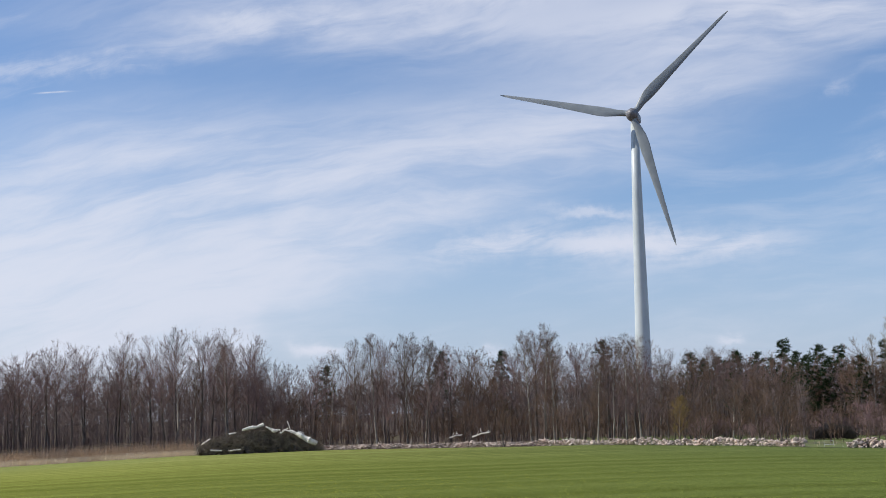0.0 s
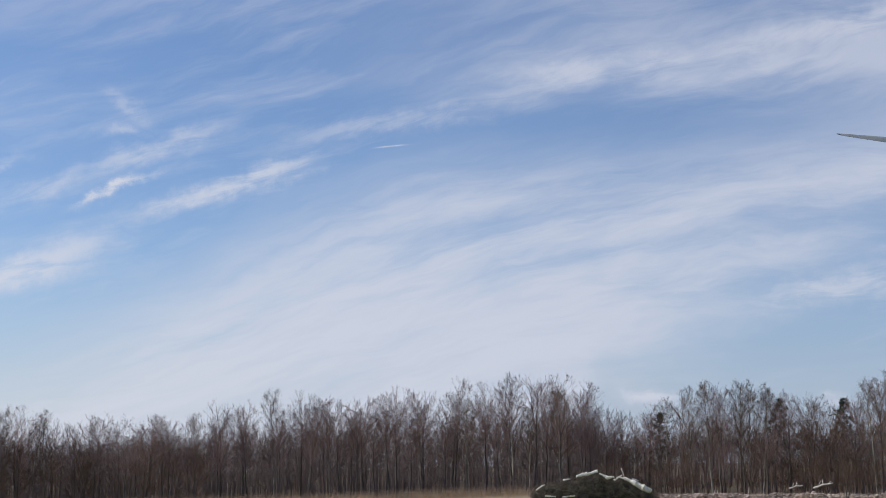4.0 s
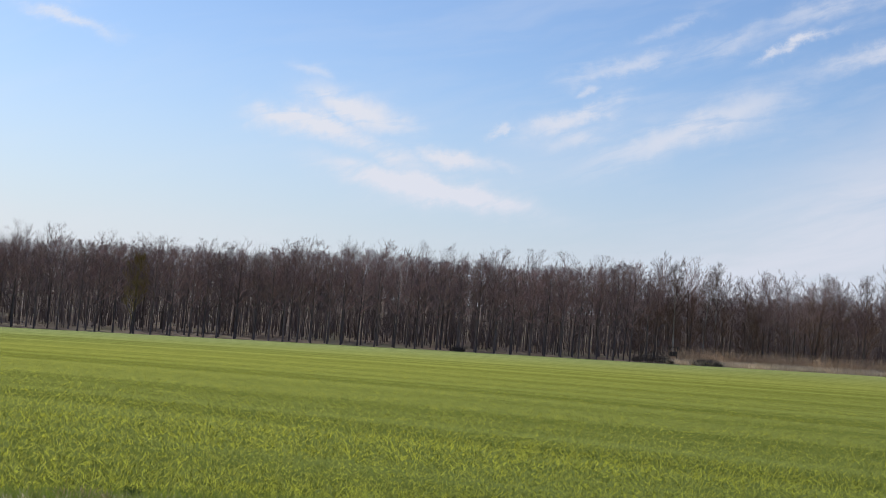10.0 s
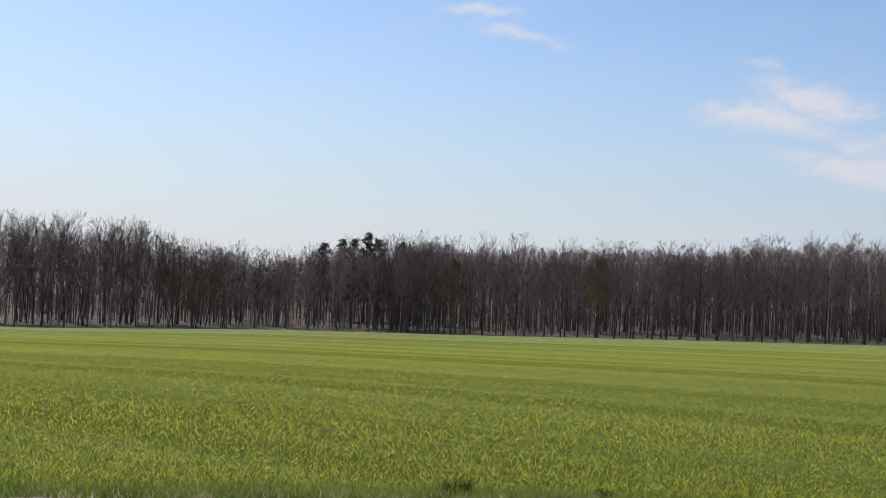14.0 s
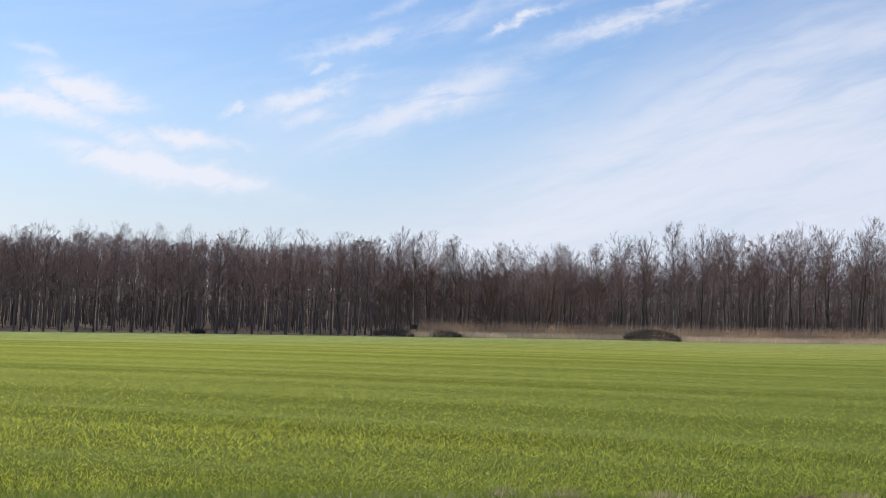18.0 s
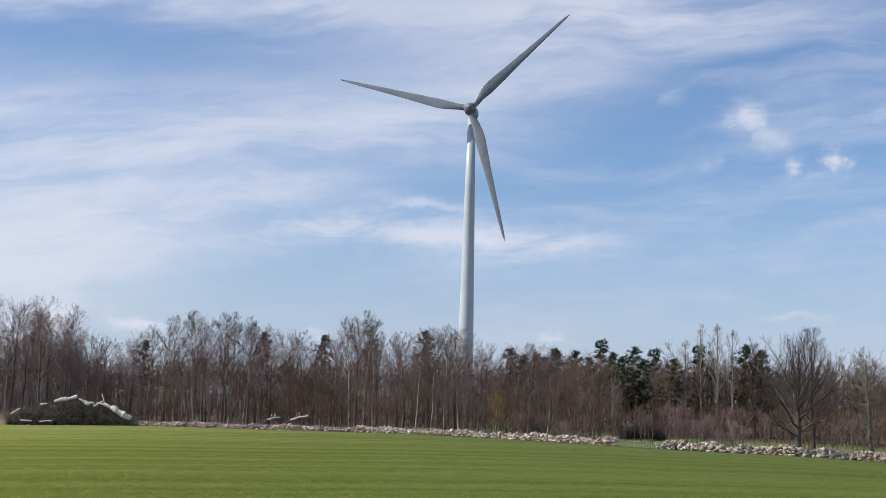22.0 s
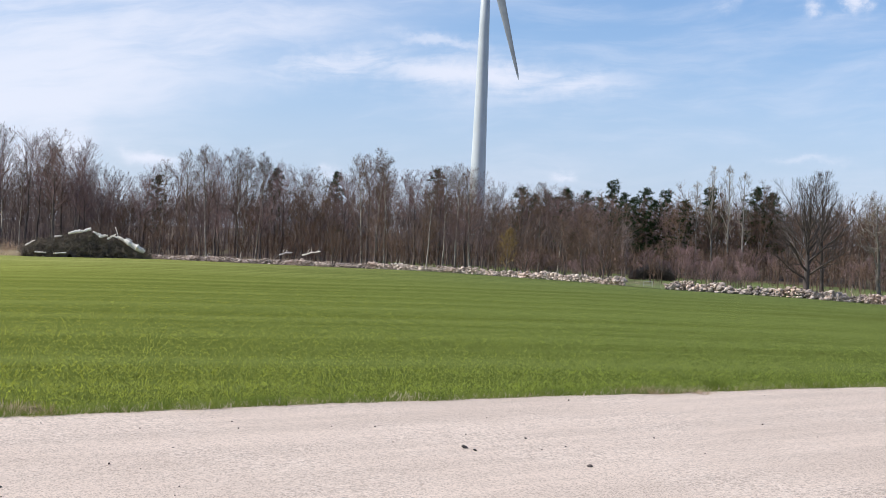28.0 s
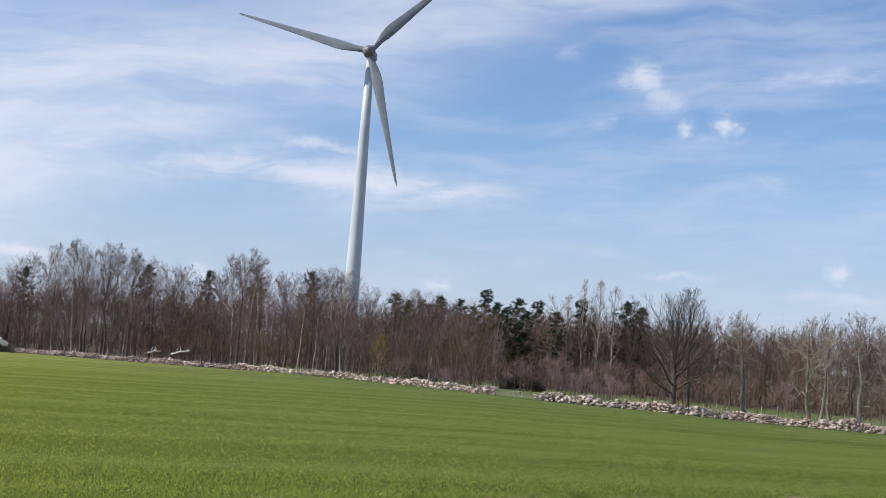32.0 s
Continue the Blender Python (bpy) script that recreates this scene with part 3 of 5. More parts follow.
class Growth:
    """Gathers the triangles of one bare tree or bush."""

    def __init__(self):
        self.v, self.f, self.n = [], [], 0

    def push(self, v, f):
        self.v.append(v), self.f.append(f + self.n)
        self.n += len(v)

    def tubes(self, pts, radii, sides):
        """Many tapering limbs at once: paths (n, k, 3) and their radii (n, k)."""
        n, k = pts.shape[:2]
        d = np.empty_like(pts)
        d[:, 1:-1], d[:, 0], d[:, -1] = pts[:, 2:] - pts[:, :-2], pts[:, 1] - pts[:, 0], pts[:, -1] - pts[:, -2]
        d = unit(d)
        a = unit(np.cross(d, [0.31, 0.52, 0.09]))
        b = np.cross(d, a)
        w = 2 * np.pi * np.arange(sides) / sides
        v = pts[:, :, None] + (a[:, :, None] * np.cos(w)[:, None] + b[:, :, None] * np.sin(w)[:, None]) * radii[:, :, None, None]
        i = np.arange(n)[:, None, None] * k * sides + np.arange(k - 1)[:, None] * sides
        q, e = i + np.arange(sides), i + (np.arange(sides) + 1) % sides
        self.push(v.reshape(-1, 3), np.concatenate([np.stack([q, e, e + sides], -1).reshape(-1, 3), np.stack([q, e + sides, q + sides], -1).reshape(-1, 3)]))

    def shoots(self, p, q, r):
        """The thinnest shoots: one sliver each, turned any way."""
        a = unit(np.cross(q - p, RNG.normal(size=p.shape))) * r[:, None]
        self.push(np.stack([p + a, p - a, q], 1).reshape(-1, 3), np.arange(3 * len(p)).reshape(-1, 3))

    def mesh(self, name, mat):
        return tri_mesh(name, np.concatenate(self.v), np.concatenate(self.f), mat)


class Crown:
    """The rounded, slightly lumpy outline that a crown grows to."""

    def __init__(self, axis, foot, top, spread, ragged, belly=0.5):
        self.axis, self.mid = np.array(axis), foot + (top - foot) * belly
        self.foot, self.top, self.spread, self.ragged = foot, top, spread, ragged
        self.lump = RNG.uniform(0, 6.28, 4)

    def out(self, q):
        """How far out a place lies: 1 on the outline."""
        x, y = q[..., 0] - self.axis[0], q[..., 1] - self.axis[1]
        w = np.arctan2(y, x)
        c = (q[..., 2] - self.mid) / np.where(q[..., 2] > self.mid, self.top - self.mid, self.mid - self.foot)
        k = 1 + self.ragged * (np.sin(2 * w + self.lump[0] + 2 * c) + np.sin(3 * w + self.lump[1] - 3 * c) + np.sin(5 * w + self.lump[2] + 4 * c)) * 0.5
        return (np.hypot(x, y) / (self.spread * k)) ** 2 + (np.abs(c) / (0.5 + 0.5 * k)) ** np.where(c > 0, 2.2, 5.0)

    def reach(self, p, way, most):
        """How far a limb can go from p before it leaves the crown, at most so many metres."""
        s = np.linspace(0.08, 1, 14)
        inside = self.out(p[:, None] + way[:, None] * (most[:, None, None] * s[:, None])) < 1
        return most * np.maximum(0.08, np.where(inside, s, 0).max(1))


def sprout(pts, rad, per, span, angle, ratio, up, k, crown, curl=0.12, crook=0.05, share=0.55):
    """Side branches along paths: how many on each, over which stretch, at what angle, how long against their parent, how far drawn upwards."""
    n, m = pts.shape[:2]
    i0 = np.repeat(np.arange(n), per)
    t = span[0] + (span[1] - span[0]) * (np.tile(np.arange(per), n) + RNG.uniform(0, 1, n * per)) / per
    f = np.minimum(t * (m - 1), m - 1.001)
    i = f.astype(int)
    w = (f - i)[:, None]
    a, b = pts[i0, i], pts[i0, i + 1]
    p, d = a + (b - a) * w, unit(b - a)
    turn = np.tile(np.arange(per) * 2.4, n) + np.repeat(RNG.uniform(0, 6.28, n), per) + RNG.normal(0, 0.4, n * per)
    e1 = unit(np.cross(d, [0.41, 0.23, 0.07]))
    side = e1 * np.cos(turn)[:, None] + np.cross(d, e1) * np.sin(turn)[:, None]
    th = np.radians(angle[0] + (angle[1] - angle[0]) * (t - span[0]) / (span[1] - span[0])) * RNG.uniform(0.75, 1.2, n * per)
    way = unit(d * np.cos(th)[:, None] + side * np.sin(th)[:, None] + np.array([0, 0, up]))
    whole = np.linalg.norm(pts[:, -1] - pts[:, 0], axis=1)[i0]
    L = crown.reach(p, way, whole * ratio * (1.1 - 0.5 * t)) * RNG.uniform(0.72, 1.02, n * per)
    s = np.linspace(0, 1, k)
    path = p[:, None] + way[:, None] * (L[:, None, None] * s[:, None])
    path[:, :, 2] += curl * L[:, None] * s ** 2 * (1 - np.abs(way[:, 2:]))
    if k > 2:
        path[:, 1:] += np.cumsum(RNG.normal(0, 1, (n * per, k - 1, 3)), 1) * (crook * L / (k - 1) ** 0.5)[:, None, None]
    r0 = np.minimum((rad[i0, i] * (1 - w[:, 0]) + rad[i0, i + 1] * w[:, 0]) * share, 0.008 + 0.02 * L)
    return path, r0[:, None] * (1 - 0.8 * s) + 0.003


def grow(height, radius, foot, spread, limbs, subs, shoots, twigs, twig_r=0.012, lean=0.02, wobble=0.01, stems=1, angle=(58, 24), up=0.2, trunk_share=0.85, ragged=0.12, crook=0.05, sub_angle=(48, 34), shoot_len=1.0, twig_len=0.5, twig_up=0.3, belly=0.5, limb_ratio=0.75, sides=4):
    """A bare tree that branches four times, from trunk to twigs, inside a rounded crown: returns trunk and crown. foot: where the crown begins, as a share of the height; spread: its half width."""
    trunk, crown = Growth(), Growth()
    for st in range(stems):
        off = RNG.normal(0, 0.4, 3) * [1, 1, 0] if stems > 1 else np.zeros(3)
        tilt = RNG.uniform(-1, 1, 3) * [1, 1, 0] * (lean if stems == 1 else 0.22)
        hh = height * (1 if st == 0 else rnd(0.7, 1.0))
        s = np.linspace(0, 1, 9)
        pts = off + (tilt + [0, 0, 1]) * (hh * trunk_share * s)[:, None]
        pts[1:, :2] += np.cumsum(RNG.normal(0, wobble * hh / 3, (8, 2)), 0)
        rad = radius / (1 if stems == 1 else 1.3) * (1 - 0.9 * s ** 1.1) + 0.01
        rad[0] *= 1.3
        pts, rad = pts[None], rad[None]
        trunk.tubes(pts, rad, 7)
        shape = Crown(off + tilt * hh * 0.6, foot * hh, hh, spread, ragged, belly)
        lo = min(0.9, foot * 0.85 / trunk_share)
        p1, r1 = sprout(pts, rad, limbs, (lo, 0.98), angle, limb_ratio, up, 6, shape, 0.16, crook, 0.62)
        crown.tubes(p1, r1, sides)
        tip = np.concatenate([pts[:, [4, 6, 8]], pts[:, [8]] + [[[0, 0, hh * (1 - trunk_share) * 0.5]]]], 1)
        p2, r2 = sprout(p1, r1, subs, (0.18, 1.0), sub_angle, 0.6, up * 0.7, 4, shape, 0.12, crook, 0.6)
        p2t, r2t = sprout(tip, np.full((1, 4), rad[0, 7]), subs, (0.15, 1.0), sub_angle, 0.6, up, 4, shape, 0.1, crook, 0.7)
        p2, r2 = np.concatenate([p2, p2t, p1[:, -4:]]), np.concatenate([r2, r2t, r1[:, -4:]])
        n2 = len(p2) - len(p1)
        crown.tubes(p2[:n2], r2[:n2], 3)
        p3, r3 = sprout(p2, r2, shoots, (0.15, 1.0), (45, 30), 1.0, twig_up, 2, shape, 0, 0, 0.6)
        d3 = p3[:, 1] - p3[:, 0]
        p3[:, 1] = p3[:, 0] + unit(d3) * np.minimum(np.linalg.norm(d3, axis=1), shoot_len * RNG.uniform(0.5, 1.1, len(p3)))[:, None]
        crown.shoots(p3[:, 0], p3[:, 1], np.maximum(twig_r * 1.4, r3[:, 0] * 0.8))
        p4, _ = sprout(p3, r3, twigs, (0.2, 1.0), (42, 26), 1.0, twig_up, 2, shape, 0, 0)
        d4 = unit(p4[:, 1] - p4[:, 0])
        q4 = p4[:, 0] + d4 * (twig_len * RNG.uniform(0.4, 1.1, len(p4)))[:, None]
        crown.shoots(p4[:, 0], q4, twig_r * RNG.uniform(0.7, 1.2, len(p4)))
    return trunk, crown


def pine(height, radius, base, reach, clumps):
    """A pine with a bare lower trunk and ragged clumps of needles on upturned branches."""
    trunk, crown = Build(), Build()
    pts = [Vector((rnd(-0.12, 0.12), rnd(-0.12, 0.12), height * i / 6)) for i in range(7)]
    trunk.tube(pts, [radius * (1 - 0.85 * i / 6) + 0.015 for i in range(7)], 7)
    for t in range(clumps):
        rel = ((t + rnd(0, 1)) / clumps) ** 0.9
        z = height * (base + (0.97 - base) * rel)
        a, L = rnd(0, 6.28), reach * (1.02 - rel ** 2.0 * 0.8) * rnd(0.15, 1.15)
        e = Vector((math.cos(a) * L, math.sin(a) * L, z + L * rnd(0.0, 0.35)))
        s = Vector((0, 0, z - 0.15 * L))
        trunk.tube([s, s.lerp(e, 0.5) + Vector((0, 0, -0.05)), e], [0.05, 0.03, 0.012], 3, False)
        for c in range(3):
            p = s.lerp(e, rnd(0.55, 1.05)) + Vector((rnd(-0.35, 0.35), rnd(-0.35, 0.35), rnd(-0.1, 0.35)))
            for _ in range(12):
                dd = Vector((rnd(-1, 1), rnd(-1, 1), rnd(-0.35, 1.0))).normalized()
                crown.spike(p, p + dd * rnd(0.3, 0.7), 0.045)
    return trunk, crown


KINDS = {}
SKYLINE = [(-26.0, 3.84), (-15.9, 3.70), (-13.6, 3.36), (-10.9, 3.42), (-7.2, 3.35), (-5.9, 3.78), (-4.9, 3.51), (-2.6, 3.14), (1.5, 3.15), (3.7, 3.61), (5.0, 3.94), (6.8, 3.45), (8.2, 4.21),
           (9.9, 3.29), (11.1, 3.67), (13.6, 4.02), (14.9, 4.00), (16.6, 3.27), (18.1, 3.14), (19.1, 3.72), (20.5, 4.31), (23.1, 4.19), (27.1, 3.72), (31.1, 3.54), (33.1, 3.40), (34.6, 2.97),
           (36.7, 2.89), (39.0, 2.54), (41.1, 2.81), (43.1, 3.22), (45.1, 2.78), (55.0, 2.62), (61.0, 2.06), (71.0, 1.89), (72.6, 1.78), (75.6, 0.99), (79.0, 1.36), (81.7, 2.03), (100.0, 1.72)]
SKY_A = np.array([s[0] for s in SKYLINE])
SKY_E = np.array([s[1] for s in SKYLINE])


def wood_height(a, d):
    """How tall the wood stands in a heading, for a tree d metres off."""
    a, d = np.asarray(a, float), np.asarray(d, float)
    return 1.65 + d * np.tan(np.radians(np.interp(a, SKY_A, SKY_E))) - land(a, d)


def kind_of_tree(key, name, label, category, tall, made, bark, twig):
    """Keeps the meshes of one tree shape and its height."""
    trunk, crown = made
    KINDS.setdefault(key, []).append((name, label, category, trunk.mesh("trunk", bark), crown.mesh("crown", twig), tall))


def plant(key, heading, d, share=1.0, tall=None, label="", group="", which=None):
    """A tree in its place, its height a share of the wood's there, or given in metres."""
    name, lab, cat, tm, cm, full = KINDS[key][int(RNG.integers(len(KINDS[key]))) if which is None else which]
    s = (tall or (1.02 if key in ("alder", "pine") else 1.1) * share * float(wood_height(heading, d))) / full
    w = s ** 0.6
    root = thing(name, label or lab, cat, Matrix.Translation(on_land(heading, d, -0.08)) @ pose(0, 0, 0, 0, 0, rnd(0, 360)) @ Matrix.Diagonal((w * rnd(0.92, 1.08), w * rnd(0.92, 1.08), s, 1)), group)
    part("trunk", tm, root)
    part("crown", cm, root)
    return root


for i in range(6):
    kind_of_tree("alder", "alder_tree", "slender bare alder with straight dark trunk in a dense stand", "tree", 13,
                 grow(13, 0.1, 0.38, 2.0, 18, 4, 6, 4, 0.0125, 0.012, 0.004, angle=(56, 26), up=0.14, trunk_share=0.86, twig_up=0.15, shoot_len=0.8, twig_len=0.48, sides=3, belly=0.6), M_BARK_ALDER, M_TWIG_RED)
for i in range(7):
    kind_of_tree("beech", "beech_tree", "tall bare beech with grey trunk and rounded crown", "tree", 16,
                 grow(16, 0.19, rnd(0.34, 0.5), rnd(2.7, 3.7), 13, 8, 6, 4, 0.0115, 0.035, 0.013, angle=(58, 16), up=0.1, trunk_share=0.66, sub_angle=(46, 34), twig_up=0.12, shoot_len=0.9, twig_len=0.42, ragged=0.1, crook=0.06, limb_ratio=1.0, belly=0.55), M_BARK, M_TWIG_GREY)
for i in range(4):
    kind_of_tree("birch", "birch_tree", "bare birch with pale trunk and fine grey crown", "tree", 14.5,
                 grow(14.5, 0.12, 0.32, rnd(1.7, 2.3), 15, 5, 6, 5, 0.0095, 0.05, 0.013, angle=(50, 24), up=0.12, trunk_share=0.86, twig_up=0.05, limb_ratio=0.8, twig_len=0.55, sides=3), M_BIRCH, M_TWIG)
for i in range(4):
    kind_of_tree("scrub", "scrub_tree", "low bushy bare tree with many brown stems", "tree", 8,
                 grow(8, 0.08, 0.1, 2.3, 8, 3, 6, 4, 0.0115, 0.05, 0.02, stems=3, angle=(60, 24), up=0.1, trunk_share=0.7, limb_ratio=0.9, twig_up=0.1, ragged=0.18, shoot_len=0.75, twig_len=0.4, sides=3), M_BARK, M_TWIG_SCRUB)
for i in range(2):
    kind_of_tree("gold", "budding_tree", "small tree with yellow-brown budding twigs", "tree", 8,
                 grow(8, 0.08, 0.2, 1.5, 13, 5, 7, 6, 0.013, 0.03, 0.01, angle=(44, 24), shoot_len=0.7, twig_len=0.4), M_BARK, M_TWIG_GOLD)
for i in range(4):
    kind_of_tree("lichen", "lichened_tree", "knobbly old tree with pale lichened branches by the wall", "tree", 9.5,
                 grow(9.5, 0.18, 0.22, 2.3, 12, 6, 7, 4, 0.008, 0.12, 0.04, angle=(75, 38), up=0.12, twig_up=0.05, ragged=0.35, crook=0.2, sub_angle=(65, 45), shoot_len=0.6, twig_len=0.32, sides=5, trunk_share=0.86), M_BARK_PALE, M_TWIG_PALE)
kind_of_tree("maple", "maple_tree", "broad bare tree with spreading limbs by the stone wall", "tree", 10.2,
             grow(10.2, 0.3, 0.18, 5.0, 20, 8, 6, 4, 0.007, 0.01, 0.008, angle=(68, 14), up=0.08, trunk_share=0.6, ragged=0.08, crook=0.035, sub_angle=(36, 26), shoot_len=0.9, twig_len=0.45, belly=0.5, limb_ratio=1.1, sides=6), M_DARKTWIG, M_DARKTWIG)
kind_of_tree("slim", "maple_tree", "slim bare tree with ascending limbs beside a broad one", "tree", 10.6,
             grow(10.6, 0.17, 0.22, 2.1, 14, 7, 6, 4, 0.0065, 0.03, 0.012, angle=(50, 22), trunk_share=0.88, ragged=0.14, shoot_len=0.8, twig_len=0.42, sides=5), M_DARKTWIG, M_DARKTWIG)
for i in range(2):
    kind_of_tree("slimbirch", "birch_tree", "slim pale birch with narrow feathery crown", "tree", 14.5,
                 grow(14.5, 0.12, 0.34, 1.15, 16, 3, 5, 4, 0.008, 0.015, 0.005, angle=(38, 18), trunk_share=0.96, ragged=0.14, shoot_len=0.7, twig_len=0.45), M_BIRCH, M_TWIG_PALE)
for i in range(3):
    kind_of_tree("pine", "pine_tree", "dark green pine with bare lower trunk among bare trees", "tree", 14, pine(14, 0.2, 0.22, 3.0, 84), M_BARK, M_NEEDLE)
for i in range(3):
    kind_of_tree("bush", "bush", "leafless brown bush of dense upright twigs", "bush", 3.2,
                 grow(3.2, 0.03, 0.05, 1.4, 4, 3, 5, 4, 0.0095, 0.05, 0.03, stems=5, angle=(40, 22), shoot_len=0.6, twig_len=0.35, sides=3), M_BARK, M_TWIG_RED)

# the alder stand, its corner by the rough grass
for row in range(2):
    a = 43.6 + 0.25 * row
    while a < 71:
        plant("alder", a, float(edge_d(a)) + 1.0 + 2.8 * row + rnd(-0.7, 0.7), rnd(0.86, 0.96), group="alder stand")
        a += rnd(0.5, 0.85)
# mixed edge further along
for row in range(3):
    a = 70.0
    while a < 96:
        plant(("alder", "birch", "scrub", "alder")[int(RNG.integers(4))], a, float(edge_d(a)) + 2 + 5 * row + rnd(-1.5, 1.5), rnd(0.75, 0.97), group="trees at the far edge")
        a += rnd(0.8, 1.3)
for a in np.arange(45, 97, 1.4):
    plant("beech", a + rnd(-0.4, 0.4), float(edge_d(a)) + rnd(14, 24), rnd(0.96, 1.03), group="tall beeches behind the edge")
for a, s in ((71.0, 0.93), (71.9, 0.97), (72.4, 1.05), (72.9, 1.0), (73.4, 1.03), (74.1, 1.04)):
    plant("pine", a, float(edge_d(a)) + rnd(30, 36), s, group="pines")
plant("gold", 63.2, float(edge_d(63.2)) + 1.0, 0.78)
plant("gold", 68.9, float(edge_d(68.9)) + 1.0, 0.72)
# beeches behind the strip of rough grass
for row in range(3):
    a = 19.3 + 0.4 * row
    while a < 43:
        plant("beech" if rnd(0, 1) < 0.85 else "birch", a, float(edge_d(a)) + 8 + 8 * row + rnd(-2, 2), rnd(0.84, 1.03) if row else rnd(0.72, 0.98), group="beech wood")
        a += rnd(0.8, 1.35)
plant("beech", 20.4, 216, 0.99)
for a in np.arange(35, 44, 0.9):
    plant("scrub", a + rnd(-0.3, 0.3), float(edge_d(a)) + rnd(6, 12), rnd(0.5, 0.75), group="underwood")
# mixed wood behind the wall: low bushy trees first, taller ones behind
a = -1.2
while a < 19.5:
    plant(("scrub", "scrub", "beech", "scrub")[int(RNG.integers(4))], a, float(edge_d(a)) + rnd(3, 10), rnd(0.35, 0.72), group="mixed wood behind the wall")
    a += rnd(0.6, 1.0)
a = -1.0
while a < 20:
    plant(("birch", "beech", "beech", "scrub")[int(RNG.integers(4))], a, float(edge_d(a)) + rnd(14, 24), rnd(0.8, 1.0), group="mixed wood behind the wall")
    a += rnd(0.7, 1.1)
a = -1.0
while a < 20:
    plant("beech", a, float(edge_d(a)) + rnd(28, 40), rnd(0.88, 1.0), group="mixed wood behind the wall")
    a += rnd(0.9, 1.4)
for a in (7.6, 8.0, 8.5, 12.7, 13.4, 14.6):
    plant("birch", a, float(edge_d(a)) + rnd(8, 13), rnd(0.95, 1.0), group="pale birches")
for a in (4.2, 4.8, 5.3):
    plant("birch", a, float(edge_d(a)) + rnd(6, 9), rnd(0.93, 1.0), group="pale birches")
for a, s in ((1.75, 0.9), (0.85, 0.88), (-0.9, 0.9), (-2.2, 0.92), (-3.0, 0.88), (-4.2, 0.85), (2.2, 0.95), (1.2, 0.93), (0.4, 1.0), (-0.3, 0.98), (-1.3, 1.12), (-1.8, 0.97), (-2.6, 1.04), (-3.4, 0.98), (5.6, 0.98), (9.6, 0.98), (-5.1, 0.95), (-6.9, 1.0), (12.0, 0.9), (16.6, 0.9), (-7.5, 0.96)):
    plant("pine", a, float(edge_d(a)) + rnd(46, 54), s, group="pines")
a = -26.0
while a < 2:
    plant(("scrub", "scrub", "beech", "scrub")[int(RNG.integers(4))], a, float(edge_d(a)) + rnd(43, 56), rnd(0.68, 0.98), group="wood behind the pasture")
    a += rnd(0.42, 0.7)
for a in np.arange(-24, -3, 0.8):
    plant("bush", a + rnd(-0.4, 0.4), float(edge_d(a)) + rnd(34, 41), tall=rnd(2.2, 4.0), group="bushes in the pasture")
for a in np.arange(-6.6, 2.5, 0.7):
    plant("bush", a + rnd(-0.3, 0.3), float(edge_d(a)) + (rnd(6, 14) if a > -1 or a < -3.8 else rnd(36, 40)), tall=rnd(1.6, 3.2), group="bushes in the pasture")
for a, s in ((-4.65, 0.96), (-5.25, 1.06), (-5.85, 1.04), (-6.45, 1.03)):
    plant("slimbirch", a, float(edge_d(a)) + 46, s, label="slim pale birch standing above the far wood")
# trees along the wall
plant("maple", -8.92, 124.8, tall=10.6)
plant("slim", -9.5, 127.5, tall=10.9)
plant("lichen", -11.7, 126, tall=9.3)
plant("lichen", -14.1, 122.6, tall=9.3)
plant("lichen", -14.5, 124.4, tall=8.6)
plant("lichen", -14.9, 126, tall=8.4)
plant("lichen", -16.0, 126.5, tall=9.9)
plant("lichen", -17.0, 126, tall=9.3)
plant("lichen", -17.6, 125, tall=9.5)
plant("lichen", -19.5, 126, tall=9.2)
plant("gold", 2.75, float(edge_d(2.75)) + 4, tall=5.2)
plant("scrub", 9.6, float(edge_d(9.6)) - 0.6, tall=7.0)
plant("birch", 5.95, float(edge_d(5.95)) + 1.8, tall=10.5)


